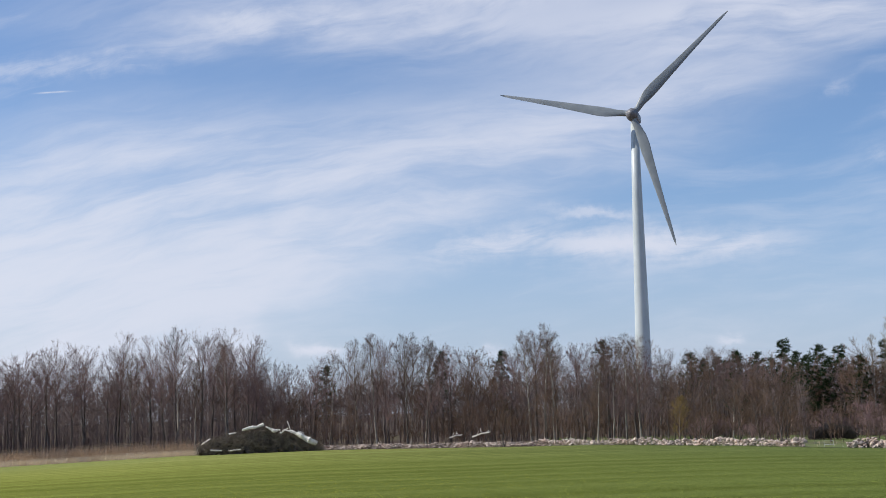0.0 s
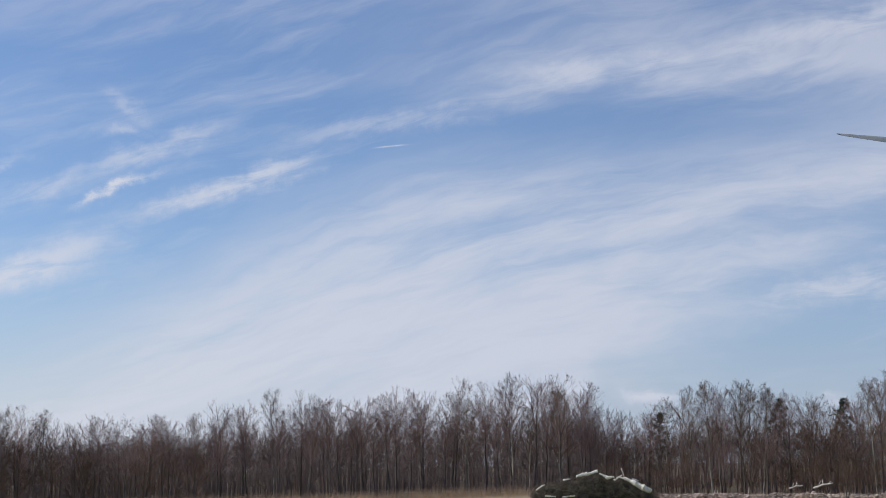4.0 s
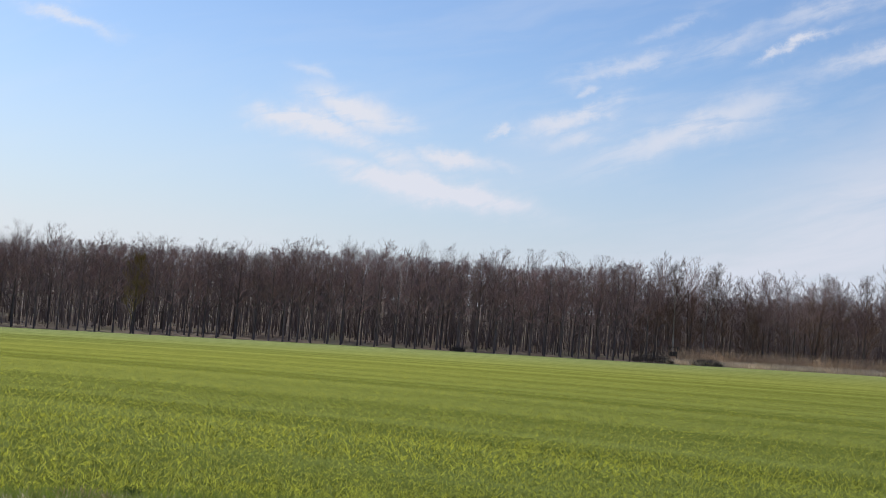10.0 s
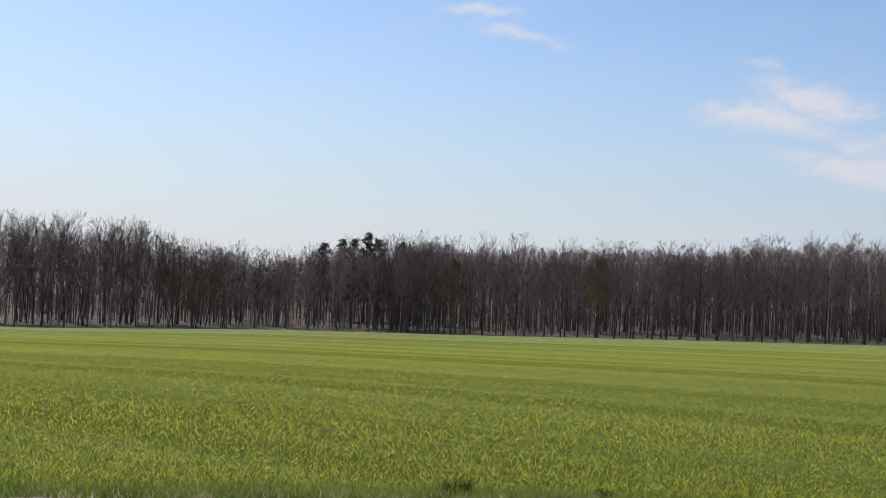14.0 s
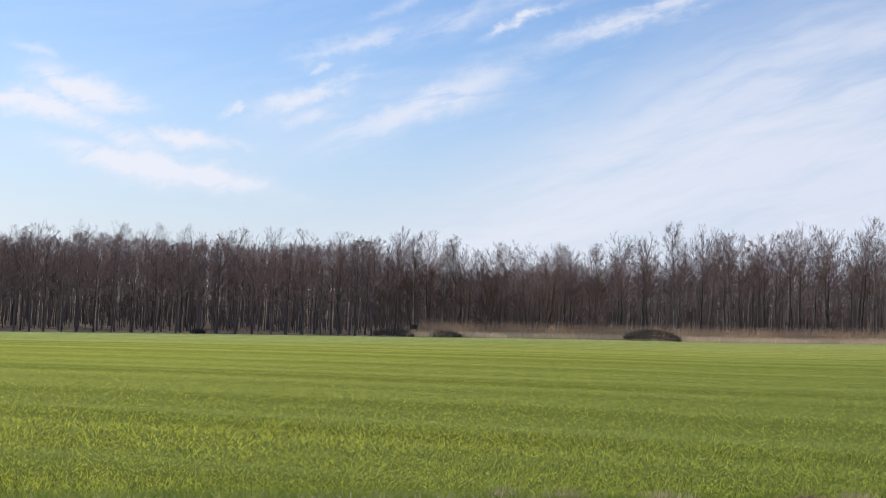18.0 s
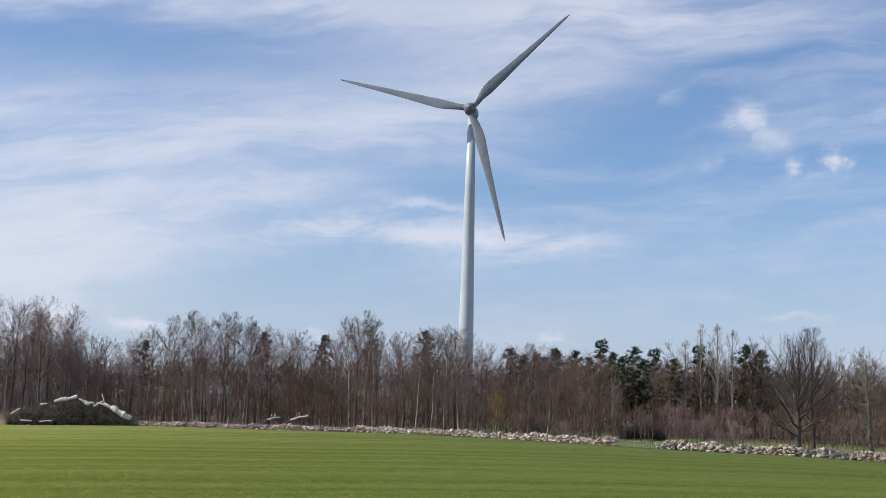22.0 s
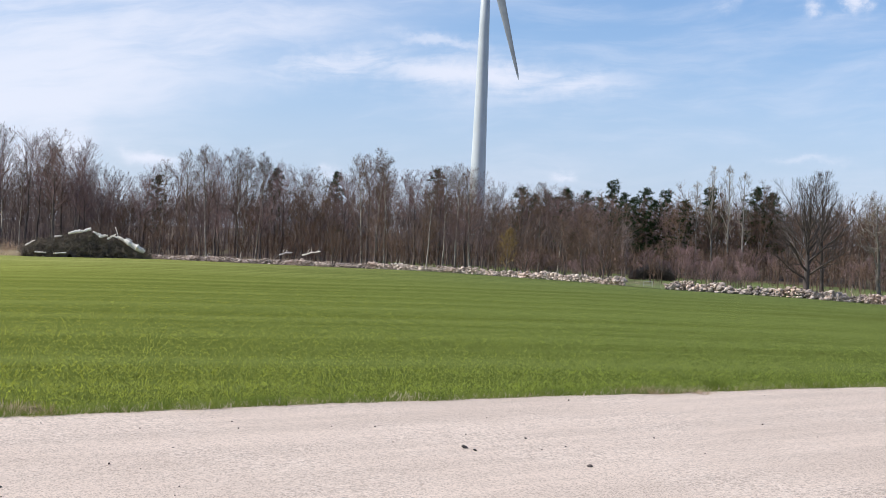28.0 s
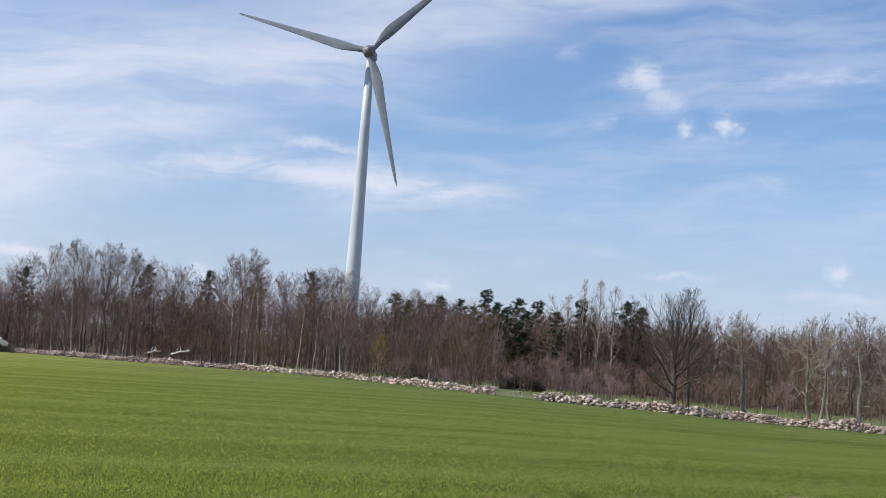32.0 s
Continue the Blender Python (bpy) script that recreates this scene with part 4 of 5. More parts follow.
# ---- woods too deep to count ----
def slivers(n, headings, depth, share, r, spread, limbs, tips, tall=None):
    """Upright stems with rounded bare crowns, as arrays of thin three-sided spikes."""
    a = RNG.uniform(headings[0], headings[1], n)
    d = edge_d(a) + RNG.uniform(depth[0], depth[1], n)
    base = np.stack([-d * np.sin(np.radians(a)), d * np.cos(np.radians(a)), land(a, d) - 0.1], 1)
    h = RNG.uniform(tall[0], tall[1], n) if tall else wood_height(a, d) * RNG.uniform(share[0], share[1], n)
    up = np.zeros((n, 3))
    up[:, 2] = h
    up[:, :2] += RNG.normal(0, 0.015, (n, 2)) * h[:, None]
    B, T, R, TB, TT = [base], [base + up * 0.92], [np.full(n, r)], [], []
    for _ in range(limbs):
        s = RNG.uniform(0.3, 0.8, n)[:, None]
        p = base + up * s
        cz, th = RNG.uniform(-0.75, 1, n), RNG.uniform(0, 6.283, n)
        sr = np.sqrt(1 - cz * cz) * spread * h * 0.1
        q = base + np.stack([sr * np.cos(th), sr * np.sin(th), h * (0.68 + 0.32 * cz)], 1)
        B.append(p), T.append(q), R.append(np.full(n, 0.045))
        for _ in range(tips):
            o = p + (q - p) * RNG.uniform(0.4, 1.0, n)[:, None]
            w = RNG.normal(0, 0.36, (n, 3)) + (q - p) * 0.12 + [0, 0, 0.35]
            TB.append(o), TT.append(o + w)
    k = len(B) * n
    B, T, R = np.concatenate(B + TB), np.concatenate(T + TT), np.concatenate(R + [np.full(n, 0.026)] * len(TB))
    d = T - B
    d /= np.linalg.norm(d, axis=1)[:, None]
    u = np.cross(d, [0.31, 0.52, 0.79])
    u *= (R / np.linalg.norm(u, axis=1))[:, None]
    w = np.cross(d, u)
    m = len(B)
    verts = np.stack([B + u, B - 0.5 * u + 0.87 * w, B - 0.5 * u - 0.87 * w, T], 1).reshape(-1, 3)
    i = np.arange(k)[:, None] * 4
    j = np.arange(k, m)[:, None] * 4
    faces = np.concatenate([i + [0, 1, 3], i + [1, 2, 3], i + [2, 0, 3], j + [0, 1, 3]])
    return verts, faces


def stuff(name, arrays, mat, label, category):
    vs, fs, n = [], [], 0
    for v, f in arrays:
        vs.append(v), fs.append(f + n)
        n += len(v)
    ob = new(name, tri_mesh(name, np.concatenate(vs), np.concatenate(fs), mat))
    return tagged(ob, label, category, kind="stuff")


stuff("deep_wood", [slivers(1100, (43.6, 72), (7, 60), (0.82, 0.98), 0.075, 1.2, 11, 6), slivers(900, (69, 100), (6, 70), (0.8, 1.04), 0.075, 1.4, 11, 6)],
      M_DEEP, "deep alder wood of close straight brown stems", "wood")
stuff("deep_wood", [slivers(900, (19, 44), (26, 90), (0.58, 0.86), 0.08, 1.6, 11, 6)], M_DEEP, "deep beech wood of grey bare stems", "wood")
stuff("deep_wood", [slivers(850, (-2, 20), (22, 80), (0.5, 0.84), 0.07, 1.7, 11, 6),
                    slivers(700, (-28, 2), (50, 100), (0.6, 0.92), 0.07, 1.7, 11, 6)], M_DEEP, "deep mixed wood of dark bare stems", "wood")
stuff("underwood", [slivers(1300, (19, 44), (30, 100), None, 0.05, 2.6, 8, 4, (5.0, 10.5)), slivers(1500, (19, 100), (8, 70), None, 0.035, 2.2, 5, 3, (1.2, 5.0)),
                    slivers(1500, (43, 100), (12, 60), None, 0.05, 2.0, 7, 4, (3.0, 8.0)), slivers(2300, (19, 100), (60, 130), None, 0.06, 2.8, 6, 3, (6.0, 11.5))],
      M_DEEP, "reddish brown saplings and brushwood under the trees", "underwood")
stuff("underwood", [slivers(1900, (-28, 20), (14, 80), None, 0.035, 2.4, 6, 3, (1.2, 4.5)), slivers(1300, (-28, 20), (60, 130), None, 0.06, 2.6, 7, 3, (4.0, 9.0))],
      M_TWIG_SCRUB, "brown saplings and brushwood under the trees", "underwood")


# ---- field and verge grass ----
def blades(n, headings, d0, d1, h0, h1, w, power=1.0, near_road=False, lean=0.7):
    a = RNG.uniform(headings[0], headings[1], n)
    lo = road_d(a) + d0 if near_road else np.maximum(road_d(a) + 0.35, d0)
    hi = road_d(a) + d1 if near_road else np.minimum(edge_d(a) - 2.0, d1)
    d = lo + (hi - lo) * (1 - np.sqrt(1 - RNG.uniform(0, 1, n))) ** power
    z = land(a, d) - 0.01
    b = np.stack([-d * np.sin(np.radians(a)), d * np.cos(np.radians(a)), z], 1)
    across = 0.87 * b[:, 1] - 0.5 * b[:, 0]
    h = RNG.uniform(h0, h1, n) * (1 + 0.12 * np.sin(across * 1.9 + np.sin(across * 0.37) * 2) + 0.12 * np.sin(across * 0.71 + 1))
    th = RNG.uniform(0, 6.283, n)
    side = np.stack([np.cos(th), np.sin(th), 0 * th], 1) * (w * RNG.uniform(0.6, 1.3, n))[:, None]
    tip = b + np.stack([RNG.normal(0, lean, n) * h, RNG.normal(0, lean, n) * h, h], 1)
    verts = np.stack([b - side, b + side, tip], 1).reshape(-1, 3)
    return verts, np.arange(n * 3).reshape(-1, 3)


stuff("wheat_blades", [blades(380000, (-20.5, 87), 10, 70, 0.022, 0.055, 0.0044, 1.7, lean=0.95)], M_BLADE, "upright green blades of young wheat", "wheat")
stuff("verge_grass", [blades(26000, (-26, 96), -0.1, 0.6, 0.04, 0.16, 0.006, 1.3, True)], M_VERGE, "uneven grass along the edge of the road", "grass")
stuff("dry_verge_grass", [blades(6000, (-26, 96), -0.12, 0.4, 0.03, 0.12, 0.005, 1.3, True)], M_STRAW, "dry straw among the roadside grass", "grass")


def reeds(n, headings, d0, d1, h0, h1, w):
    v, f = blades(n, headings, 0, 1, h0, h1, w)
    a = RNG.uniform(headings[0], headings[1], n)
    d = edge_d(a) + RNG.uniform(d0, d1, n)
    c = np.stack([-d * np.sin(np.radians(a)), d * np.cos(np.radians(a)), land(a, d) - 0.02], 1)
    v = v.reshape(-1, 3, 3)
    old = (v[:, 0] + v[:, 1]) / 2
    return (v - old[:, None] + c[:, None]).reshape(-1, 3), f


stuff("rough_grass", [reeds(26000, (21.5, 42.2), -1.5, 4.0, 0.3, 1.0, 0.032), reeds(1300, (-24, 6), 1.5, 30, 0.12, 0.35, 0.025), reeds(3000, (5, 17), 1.5, 6, 0.3, 0.8, 0.03)], M_STRAW, "tall pale dry grass at the foot of the wood", "dry grass")
stuff("tall_dry_reeds", [reeds(11000, (21.8, 42.0), 3.0, 7, 1.2, 2.5, 0.03)], M_REED, "tall brown reeds and dead stalks before the beeches", "reeds")


# ---- dry stone wall ----
def stone_mesh(seed):
    bm = bmesh.new()
    bmesh.ops.create_icosphere(bm, subdivisions=1, radius=0.5)
    r = random.Random(seed)
    sx, sy, sz = r.uniform(0.85, 1.35), r.uniform(0.75, 1.1), r.uniform(0.5, 0.8)
    for v in bm.verts:
        k = r.uniform(0.62, 1.22)
        v.co = Vector((v.co.x * sx * k, v.co.y * sy * k, v.co.z * sz * k))
    me = bpy.data.meshes.new("stone")
    bm.to_mesh(me)
    bm.free()
    me.materials.append(M_STONE)
    return me


STONES = [stone_mesh(i) for i in range(9)]


def stone_wall(a0, a1, height, single, off=0.0, label=""):
    """A heaped wall of field stones along the field's edge; the first stones lie singly, the rest in one heap."""
    r = random.Random(int(a0 * 10))
    root = thing("stone_wall", label or "low rough wall of heaped pale field stones", "stone wall")
    heap, count, a = Build(), 0, a0
    sign = 1 if a1 > a0 else -1
    while sign * (a1 - a) > 0:
        d = float(edge_d(a)) + off
        h = height * (0.85 + 0.25 * math.sin(a * 3.1 + a0) * math.sin(a * 1.3) + r.uniform(-0.12, 0.12))
        across = around(a, 1.0).normalized()
        for lvl, cnt in ((0.08, 5), (0.3, 4), (0.52, 4), (0.74, 3), (0.93, 2)):
            for j in range(cnt):
                back = (j - (cnt - 1) / 2) * 0.36 + r.uniform(-0.1, 0.1)
                if lvl < 0.3 and 0 < j < cnt - 1:
                    continue
                p = on_land(a + sign * r.uniform(-0.08, 0.08), d, lvl * h + r.uniform(-0.05, 0.05)) + across * back
                s = r.choice((0.15, 0.19, 0.22, 0.26, 0.3, 0.36, 0.42, 0.58)) * r.uniform(0.85, 1.15)
                m = Matrix.Translation(p) @ Euler((r.uniform(-0.4, 0.4), r.uniform(-0.4, 0.4), r.uniform(0, 6.28))).to_matrix().to_4x4() @ Matrix.Scale(s, 4)
                me = STONES[r.randrange(9)]
                if count < single and j == 0:
                    part("stone", me, root, m=m)
                    count += 1
                else:
                    heap.push([m @ v.co for v in me.vertices], [tuple(f.vertices) for f in me.polygons])
        a += sign * 0.27 / d * 57.3
    tagged(part("stone_heap", heap.mesh("stone_heap", M_STONE_FILL), root), kind="stuff")
    return root


stone_wall(-3.6, -23.5, 0.78, 300, label="heaped pale field stone wall with trees growing behind it")
stone_wall(-1.9, 5.5, 0.7, 300, 0.4, label="low pale field stone wall ending at a gap")
stone_wall(5.3, 16.9, 0.66, 300, 0.8, label="long low stone wall before the mixed wood")


# ---- brushwood heap, bushes and fallen wood ----
def local_frame(heading, d):
    """x to the right as seen from the road, y away from it."""
    return Matrix.Translation(on_land(heading, d)) @ pose(0, 0, 0, 0, 0, heading)


def brush_heap(heading, d):
    m = local_frame(heading, d)
    root = thing("brushwood_heap", "big heap of cut brushwood and pale logs at the field edge", "wood heap", m)

    def top(x, y):
        s = np.interp(x, (-8.8, -8.0, -6.5, -4.5, -2.5, 0.0, 1.5, 3.0, 5.0, 7.0, 8.8), (0.1, 0.9, 1.5, 2.1, 2.8, 3.1, 2.9, 2.5, 2.1, 1.1, 0))
        n = noise.noise(Vector((x * 0.8, y * 0.8, 3.0))) * 1.1 + noise.noise(Vector((x * 2.1, y * 2.1, 8.0))) * 1.0
        return float(s) * 0.92 * max(0.0, 1 - (y / 3.4) ** 2) ** 0.7 + n * min(1.0, float(s))

    core = Build()
    nx, ny = 46, 18
    verts = [(-8.6 + 17.2 * i / nx, -3.4 + 6.8 * j / ny, top(-8.6 + 17.2 * i / nx, -3.4 + 6.8 * j / ny) - 0.15) for i in range(nx + 1) for j in range(ny + 1)]
    faces = [(i * (ny + 1) + j, (i + 1) * (ny + 1) + j, (i + 1) * (ny + 1) + j + 1, i * (ny + 1) + j + 1) for i in range(nx) for j in range(ny)]
    core.push(verts, faces)
    part("brush_core", core.mesh("brush_core", M_DARKTWIG), root)
    sticks = Build()
    for _ in range(11000):
        x, y = rnd(-8.4, 8.4), rnd(-3.35, 1.5)
        p = Vector((x, y, top(x, y) - 0.1))
        w = Vector((rnd(-1, 1), rnd(-0.8, 0.5), rnd(-0.5, 0.75))).normalized()
        sticks.spike(p, p + w * rnd(0.3, 1.7), rnd(0.015, 0.055))
    tagged(part("brushwood", sticks.mesh("brushwood", M_BRUSH), root, "tangle of cut branches"), kind="stuff")
    twiggy = Build()
    for _ in range(1100):
        x, y = rnd(-8.4, 8.4), rnd(-3.3, 0.5)
        p = Vector((x, y, top(x, y) - 0.05))
        twiggy.spike(p, p + Vector((rnd(-1, 1), rnd(-0.6, 0.3), rnd(-0.3, 0.7))).normalized() * rnd(0.3, 1.3), rnd(0.012, 0.035))
    tagged(part("dead_sticks", twiggy.mesh("dead_sticks", M_TWIG_PALE), root, "grey dead sticks"), kind="stuff")
    # pale logs: from, to, thickness
    def log(name, label, path, radii):
        pts, rs = [], []
        for i in range(13):
            f = i / 12 * (len(path) - 1)
            k = min(int(f), len(path) - 2)
            pts.append(Vector(path[k]).lerp(Vector(path[k + 1]), f - k) + Vector((rnd(-1, 1), rnd(-1, 1), rnd(-1, 1))) * 0.05)
            rs.append((radii[k] + (radii[k + 1] - radii[k]) * (f - k)) * rnd(0.78, 1.15))
        b = Build()
        b.tube(pts, rs, 7)
        part(name, b.mesh(name, M_WOOD), root, label)

    for x0, z0, x1, z1, r0, r1, y in ((-2.6, 3.1, -1.0, 3.5, 0.17, 0.24, -1.9), (-1.3, 3.3, 0.4, 3.8, 0.16, 0.24, -1.7), (0.7, 3.5, 2.0, 2.85, 0.1, 0.25, -2.0), (1.6, 2.9, 2.7, 3.05, 0.26, 0.12, -2.1),
                                     (2.7, 2.55, 3.8, 3.3, 0.16, 0.09, -1.8), (-8.2, 1.2, -7.0, 2.0, 0.12, 0.1, -1.8), (-4.4, 2.6, -3.4, 2.75, 0.12, 0.08, -2.2), (4.2, 2.6, 3.7, 4.3, 0.08, 0.05, -1.2),
                                     (3.7, 4.25, 3.95, 3.6, 0.05, 0.04, -1.2), (-6.9, 0.4, -5.4, 0.35, 0.12, 0.1, -3.3), (-4.4, 0.3, -2.8, 0.45, 0.1, 0.08, -3.4), (5.2, 2.8, 6.0, 2.5, 0.12, 0.08, -1.4)):
        log("log", "pale stripped log", ((x0, y - 0.4, z0 + 0.1), (x1, y - 0.3, z1 + 0.12)), (r0 * 0.95, r1 * 1.0))
    # the big split butt that lies down the right end
    log("split_butt", "thick pale split tree butt", ((3.4, -2.4, 3.1), (4.6, -2.7, 2.8), (5.6, -3.0, 2.25), (6.6, -3.2, 1.65), (7.7, -3.2, 1.15)), (0.08, 0.22, 0.36, 0.46, 0.3))
    return root


brush_heap(19.15, 207.0)


def low_bush(name, heading, d, width, height, n, label, thick=0.014):
    root = thing(name, label, "bush", local_frame(heading, d))
    stems, twigs = Build(), Build()
    for _ in range(60):
        x, y = rnd(-1, 1) * width * 0.45, rnd(-1, 1) * width * 0.2
        h = height * max(0.25, 1 - (2 * x / width) ** 2) * rnd(0.6, 0.95)
        stems.tube([(x, y, -0.05), (x * 1.06 + rnd(-0.1, 0.1), y, h * 0.5), (x * 1.12 + rnd(-0.2, 0.2), y * 1.1, h)], [0.025, 0.018, 0.008], 3, False)
    for _ in range(n):
        x, y = rnd(-1, 1) * width * 0.5, rnd(-1, 1) * width * 0.25
        h = height * max(0.15, 1 - (2 * x / width) ** 2) ** 0.6 * rnd(0.1, 0.95)
        p = Vector((x, y, h))
        twigs.spike(p, p + Vector((rnd(-1, 1) + x / width, rnd(-1, 1), rnd(-0.2, 1.2))).normalized() * rnd(0.3, 0.95), thick)
    tagged(part("stem_mass", stems.mesh("stem_mass", M_DARKTWIG), root), kind="stuff")
    tagged(part("twig_mass", twigs.mesh("twig_mass", M_DARKTWIG), root), kind="stuff")


low_bush("dark_bush", 32.5, 208, 7.8, 1.6, 3000, "rounded dark leafless bush in the dry grass")
low_bush("dark_bush", -3.0, 152, 4.2, 1.35, 3600, "dense dark bush in the pasture behind the wall", 0.03)
low_bush("bramble", 42.7, 199, 5.5, 1.1, 1500, "low dark brambles at the corner of the stand")
low_bush("bramble", 40.6, 201, 4.0, 0.8, 900, "low dark brambles at the corner of the stand")
low_bush("bramble", 50.4, 191, 1.8, 0.5, 400, "small dark bramble at the wood edge")


def hide(heading, d):
    """A raised hunting hide of dark boards."""
    root = thing("hunting_hide", "small raised hunting hide of dark boards at the wood edge", "hunting hide", local_frame(heading, d))
    for x in (-0.45, 0.45):
        for y in (-0.45, 0.45):
            b = Build()
            b.box(x - 0.05, y - 0.05, -0.1, x + 0.05, y + 0.05, 1.3)
            part("post", b.mesh("post", M_DARKWOOD), root)
    b = Build()
    b.box(-0.55, -0.55, 1.0, 0.55, 0.55, 1.08)
    part("platform", b.mesh("platform", M_DARKWOOD), root)
    for i in range(5):
        b = Build()
        b.box(-0.55 + 0.22 * i, -0.55, 1.08, -0.35 + 0.22 * i, -0.52, 1.6)
        part("board", b.mesh("board", M_DARKWOOD), root)
    b = Build()
    b.box(-0.65, -0.65, 2.2, 0.65, 0.65, 2.28)
    part("roof", b.mesh("roof", M_DARKWOOD), root)
    for x in (-0.5, 0.5):
        for y in (-0.5, 0.5):
            b = Build()
            b.box(x - 0.04, y - 0.04, 1.3, x + 0.04, y + 0.04, 2.2)
            part("post", b.mesh("post", M_DARKWOOD), root)


hide(41.92, 203.0)


def hurdle(heading, d):
    root = thing("metal_hurdle", "low pale tubular metal hurdle standing in the wall's gap", "hurdle", local_frame(heading, d))
    for pts in (((-0.4, 0, 0), (-0.4, 0, 0.5)), ((0.4, 0, 0), (0.4, 0, 0.5)), ((-0.4, 0, 0.5), (0.4, 0, 0.5)), ((-0.4, 0, 0.18), (0.4, 0, 0.18))):
        b = Build()
        b.tube([Vector(p) for p in pts], [0.016, 0.016], 8)
        part("tube", b.mesh("tube", M_GALV), root)


hurdle(-2.85, 129.5)


def fence_post(heading, d, h):
    root = thing("fence_post", "thin weathered fence post in the pasture", "fence post", local_frame(heading, d), "pasture fence")
    b = Build()
    b.tube([(0, 0, -0.15), (0.01, 0, h * 0.5), (0.03, 0, h)], [0.055, 0.05, 0.05], 7)
    part("post", b.mesh("post", M_TWIG_PALE), root)


for i, a in enumerate((-10.6, -12.3, -12.9, -13.6, -15.4, -16.8, -18.3)):
    fence_post(a, float(edge_d(a)) + 9 + (i % 2), 1.1 + 0.1 * (i % 3))


def fallen_log(heading, d, length, r, lift, turn, label):
    root = thing("fallen_log", label, "log", local_frame(heading, d) @ pose(0, 0, 0, 0, 0, turn))
    b = Build()
    pts = [Vector((-length / 2 + length * i / 4, 0, r + (1.2 if lift > 0.2 else 0) + lift * i / 4 + (0.12 if i == 2 else 0))) for i in range(5)]
    b.tube(pts, [r * 1.15, r, r * 0.9, r * 0.85, r * 0.6], 8)
    part("trunk", b.mesh("trunk", M_WOOD), root, "pale barkless stem")
    if lift > 0.2:
        for i, lean in ((0, -0.5), (3, 0.6)):
            c = Build()
            c.tube([pts[i], (pts[i] + Vector((lean, 0.3, -pts[i].z * 0.5))) * 1.0, Vector((pts[i].x + lean * 1.4, 0.5, -0.1))], [r * 0.6, r * 0.7, r * 0.8], 6)
            part("propping_limb", c.mesh("propping_limb", M_BARK), root, "grey limb propping the log")
    for i in (1, 2, 3):
        c = Build()
        c.tube([pts[i], pts[i] + Vector((rnd(-0.3, 0.5), rnd(-0.5, 0.5), rnd(0.3, 0.8)))], [r * 0.4, 0.02], 5)
        part("branch", c.mesh("branch", M_WOOD), root)


fallen_log(11.5, 193.6, 1.8, 0.085, 0.35, 20, "pale barkless log raised among the bushes")
fallen_log(10.5, 190, 2.4, 0.1, 0.6, -10, "pale barkless log raised among the bushes")
fallen_log(14.6, 206, 2.6, 0.2, 0.1, 12, "pale fallen log behind the wall")
fallen_log(7.0, 196, 2.2, 0.12, 0.05, 5, "pale fallen log on the wood floor")
fallen_log(24.0, 232, 4.5, 0.18, 0.1, 4, "fallen stem lying among the beeches")
fallen_log(29.0, 236, 5.5, 0.18, 0.1, -6, "fallen stem lying among the beeches")


# ---- roadside ----
def road_stone(heading, d, s):
    root = thing("road_stone", "small dark loose stone on the road", "stone", Matrix.Translation(around(heading, d, 0.032)) @ pose(0, 0, 0, rnd(0, 30), rnd(0, 30), rnd(0, 360)), "loose stones on the road")
    me = STONES[int(RNG.integers(9))].copy()
    me.materials.clear()
    me.materials.append(M_GRIT)
    part("pebble", me, root, m=Matrix.Translation((0, 0, s * 0.2)) @ Matrix.Scale(s, 4))


road_stone(4.1, 12.7, 0.055)
road_stone(3.7, 12.55, 0.04)
road_stone(-0.9, 11.9, 0.045)
for _ in range(46):
    a = rnd(-24, 30)
    road_stone(a, float(road_d(a)) - rnd(0.3, 7.5), rnd(0.012, 0.03))


def tuft(name, label, heading, d, n, spread, h, mat, category="grass"):
    root = thing(name, label, category, Matrix.Translation(around(heading, d, 0.0)), "tufts on the verge")
    b = Build()
    for _ in range(n):
        p = Vector((rnd(-1, 1) * spread, rnd(-1, 1) * spread, -0.01))
        t = p + Vector((rnd(-0.6, 0.6), rnd(-0.6, 0.6), 1)).normalized() * h * rnd(0.5, 1.1)
        b.spike(p, t, 0.006)
    part("leaf_clump", b.mesh("leaf_clump", mat), root)


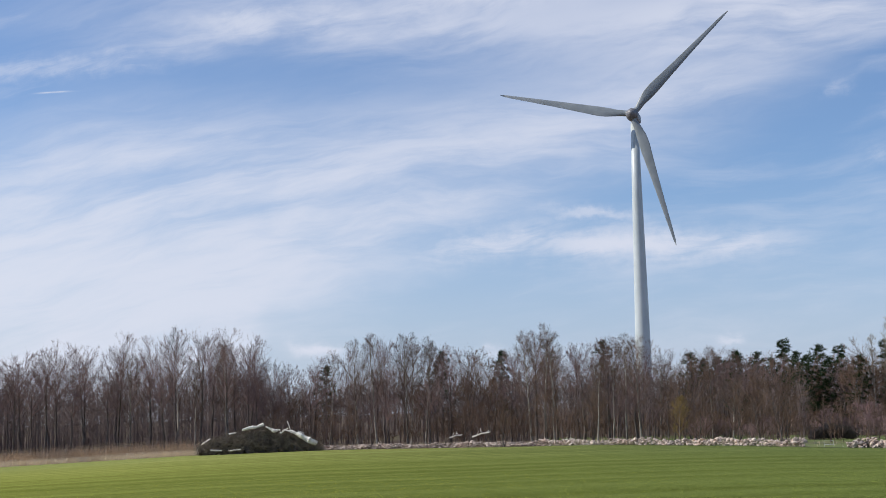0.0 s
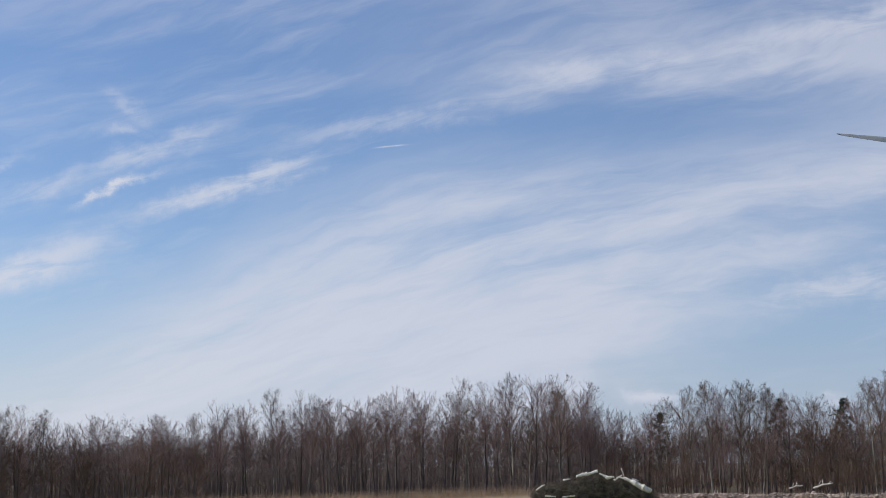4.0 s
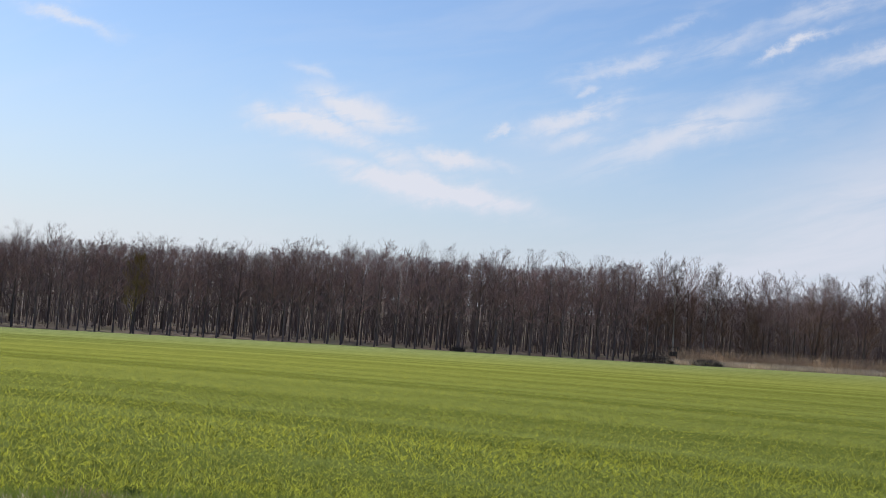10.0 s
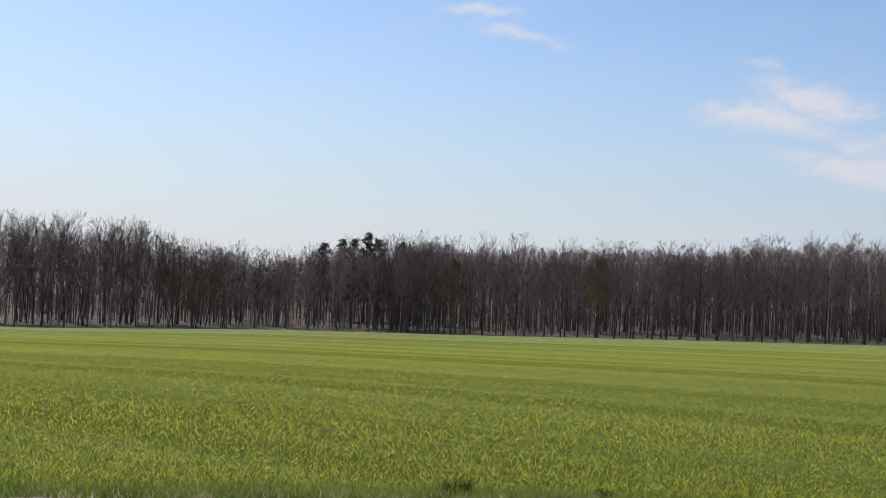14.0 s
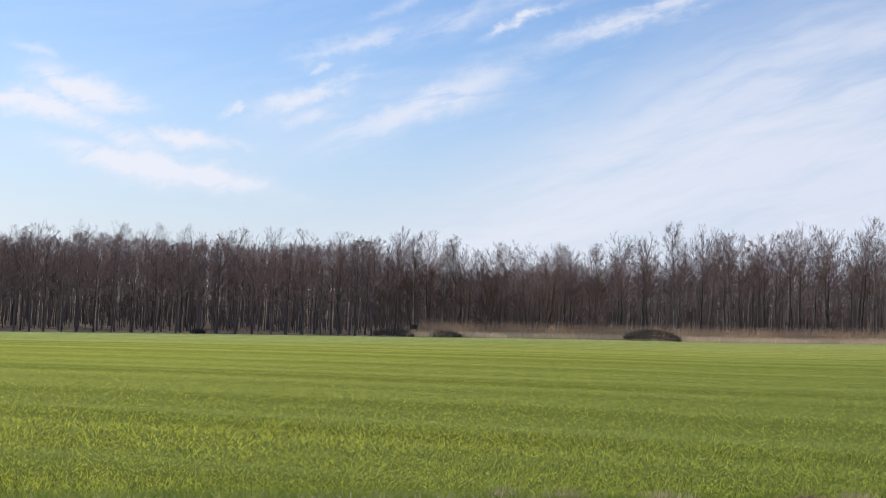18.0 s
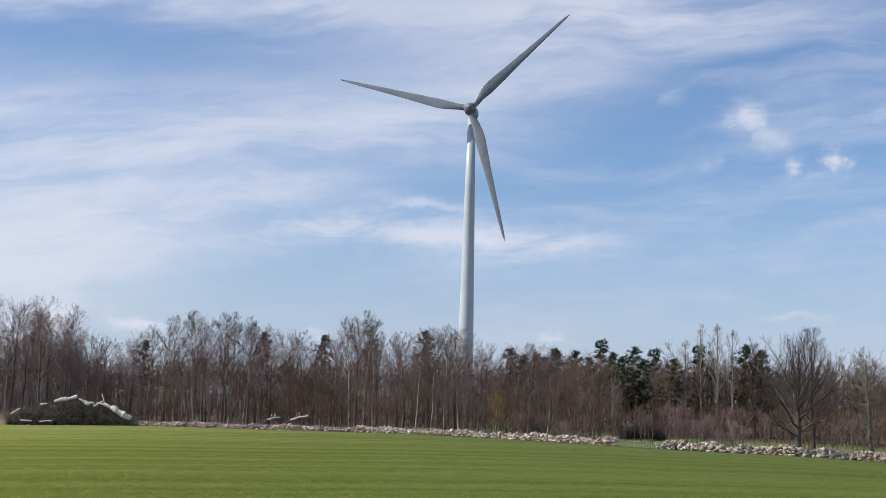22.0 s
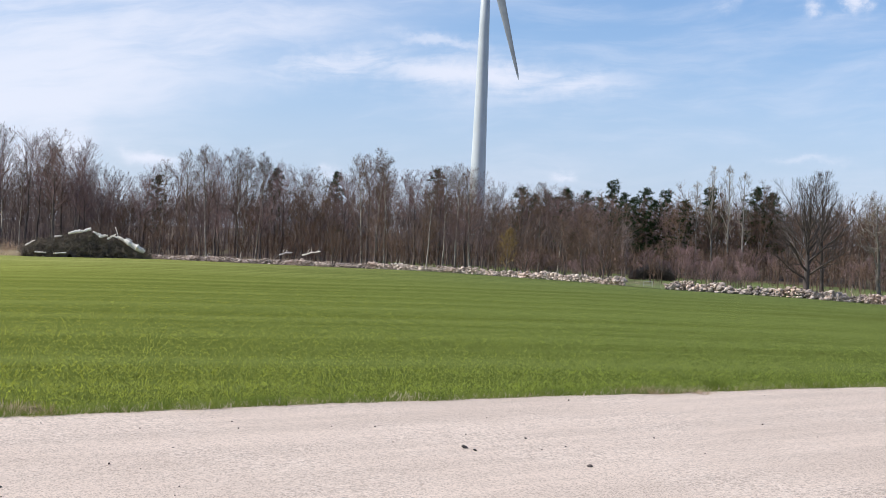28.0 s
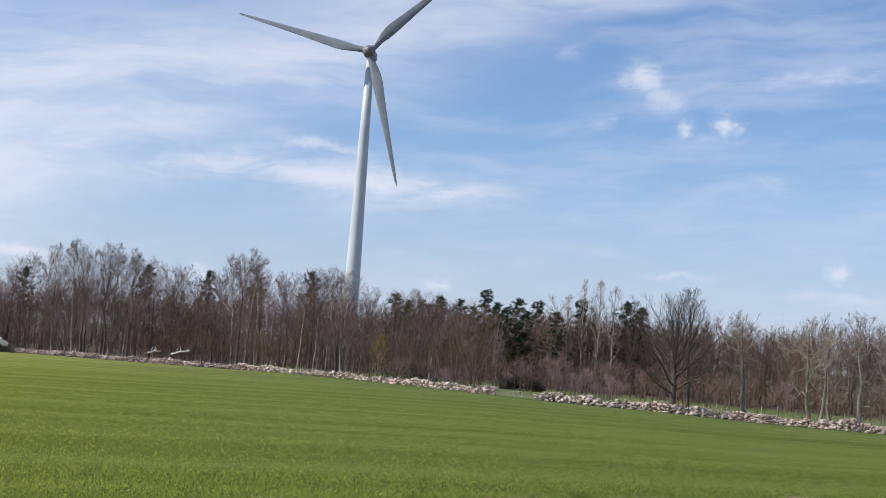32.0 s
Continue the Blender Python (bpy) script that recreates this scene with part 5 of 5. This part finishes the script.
for a, off, n, sp, h, dry in ((31.6, 0.25, 160, 0.22, 0.13, True), (24.6, 0.3, 130, 0.16, 0.16, True), (21.6, 0.2, 160, 0.2, 0.16, True), (38.0, 0.3, 90, 0.15, 0.14, True), (-5.6, 0.3, 150, 0.14, 0.22, False),
                              (-3.2, 0.2, 120, 0.2, 0.1, True), (-9.5, 0.25, 120, 0.2, 0.16, False), (0.8, 0.25, 90, 0.15, 0.15, False), (6.5, 0.2, 100, 0.2, 0.12, True), (-14.0, 0.3, 120, 0.25, 0.14, True), (12.0, 0.2, 90, 0.15, 0.14, False)):
    tuft("grass_tuft", "dry straw-coloured tuft at the road edge" if dry else "tall fresh green grass tuft at the road edge", a, float(road_d(a)) + off, n, sp, h, M_STRAW if dry else M_VERGE)
for a, off in ((68.7, 0.5), (68.0, 0.6), (62.5, 0.4)):
    tuft("weed", "dark upright weed among the wheat by the road", a, float(road_d(a)) + off, 70, 0.05, 0.13, M_NEEDLE, "weed")


def earth_clump(heading, off, w, h, mat):
    """A low clod of bare soil at the road's edge with dead grass on it."""
    root = thing("earth_clump", "low brown clod of soil with dead grass at the road edge", "soil", local_frame(heading, float(road_d(heading)) + off), "clods on the verge")
    b, n, m = Build(), 14, 5
    verts = [(math.cos(2 * math.pi * i / n) * w * (1 - j / m) * rnd(0.8, 1.15), math.sin(2 * math.pi * i / n) * w * 0.5 * (1 - j / m) * rnd(0.8, 1.15), h * math.sin(j / m * 1.57) * rnd(0.75, 1.2) - 0.02) for j in range(m) for i in range(n)]
    faces = [(j * n + i, j * n + (i + 1) % n, (j + 1) * n + (i + 1) % n, (j + 1) * n + i) for j in range(m - 1) for i in range(n)] + [tuple((m - 1) * n + i for i in range(n))]
    b.push(verts, faces)
    part("soil", b.mesh("soil", M_SOIL), root)
    g = Build()
    for _ in range(170):
        x, y = rnd(-1.2, 1.2) * w, rnd(-0.7, 0.6) * w
        q = Vector((x, y, h * 0.4 * max(0.0, 1 - (x / w) ** 2)))
        g.spike(q, q + Vector((rnd(-1, 1), rnd(-1, 1), rnd(0.1, 1.0))).normalized() * rnd(0.05, 0.16), 0.004)
    tagged(part("dead_grass", g.mesh("dead_grass", mat), root), kind="stuff")


for a, off, w, h, mat in ((26.29, 0.16, 0.34, 0.10, M_REED), (24.31, 0.16, 0.20, 0.05, M_STRAW), (20.83, 0.16, 0.20, 0.09, M_REED), (35.52, 0.16, 0.16, 0.05, M_STRAW), (-4.28, 0.16, 0.40, 0.05, M_STRAW), (-2.73, 0.16, 0.30, 0.05, M_REED), (-13.80, 0.16, 0.30, 0.05, M_REED), (68.51, 0.16, 0.16, 0.06, M_VERGE), (64.22, 0.16, 0.18, 0.06, M_REED)):
    earth_clump(a, off, w, h, mat)
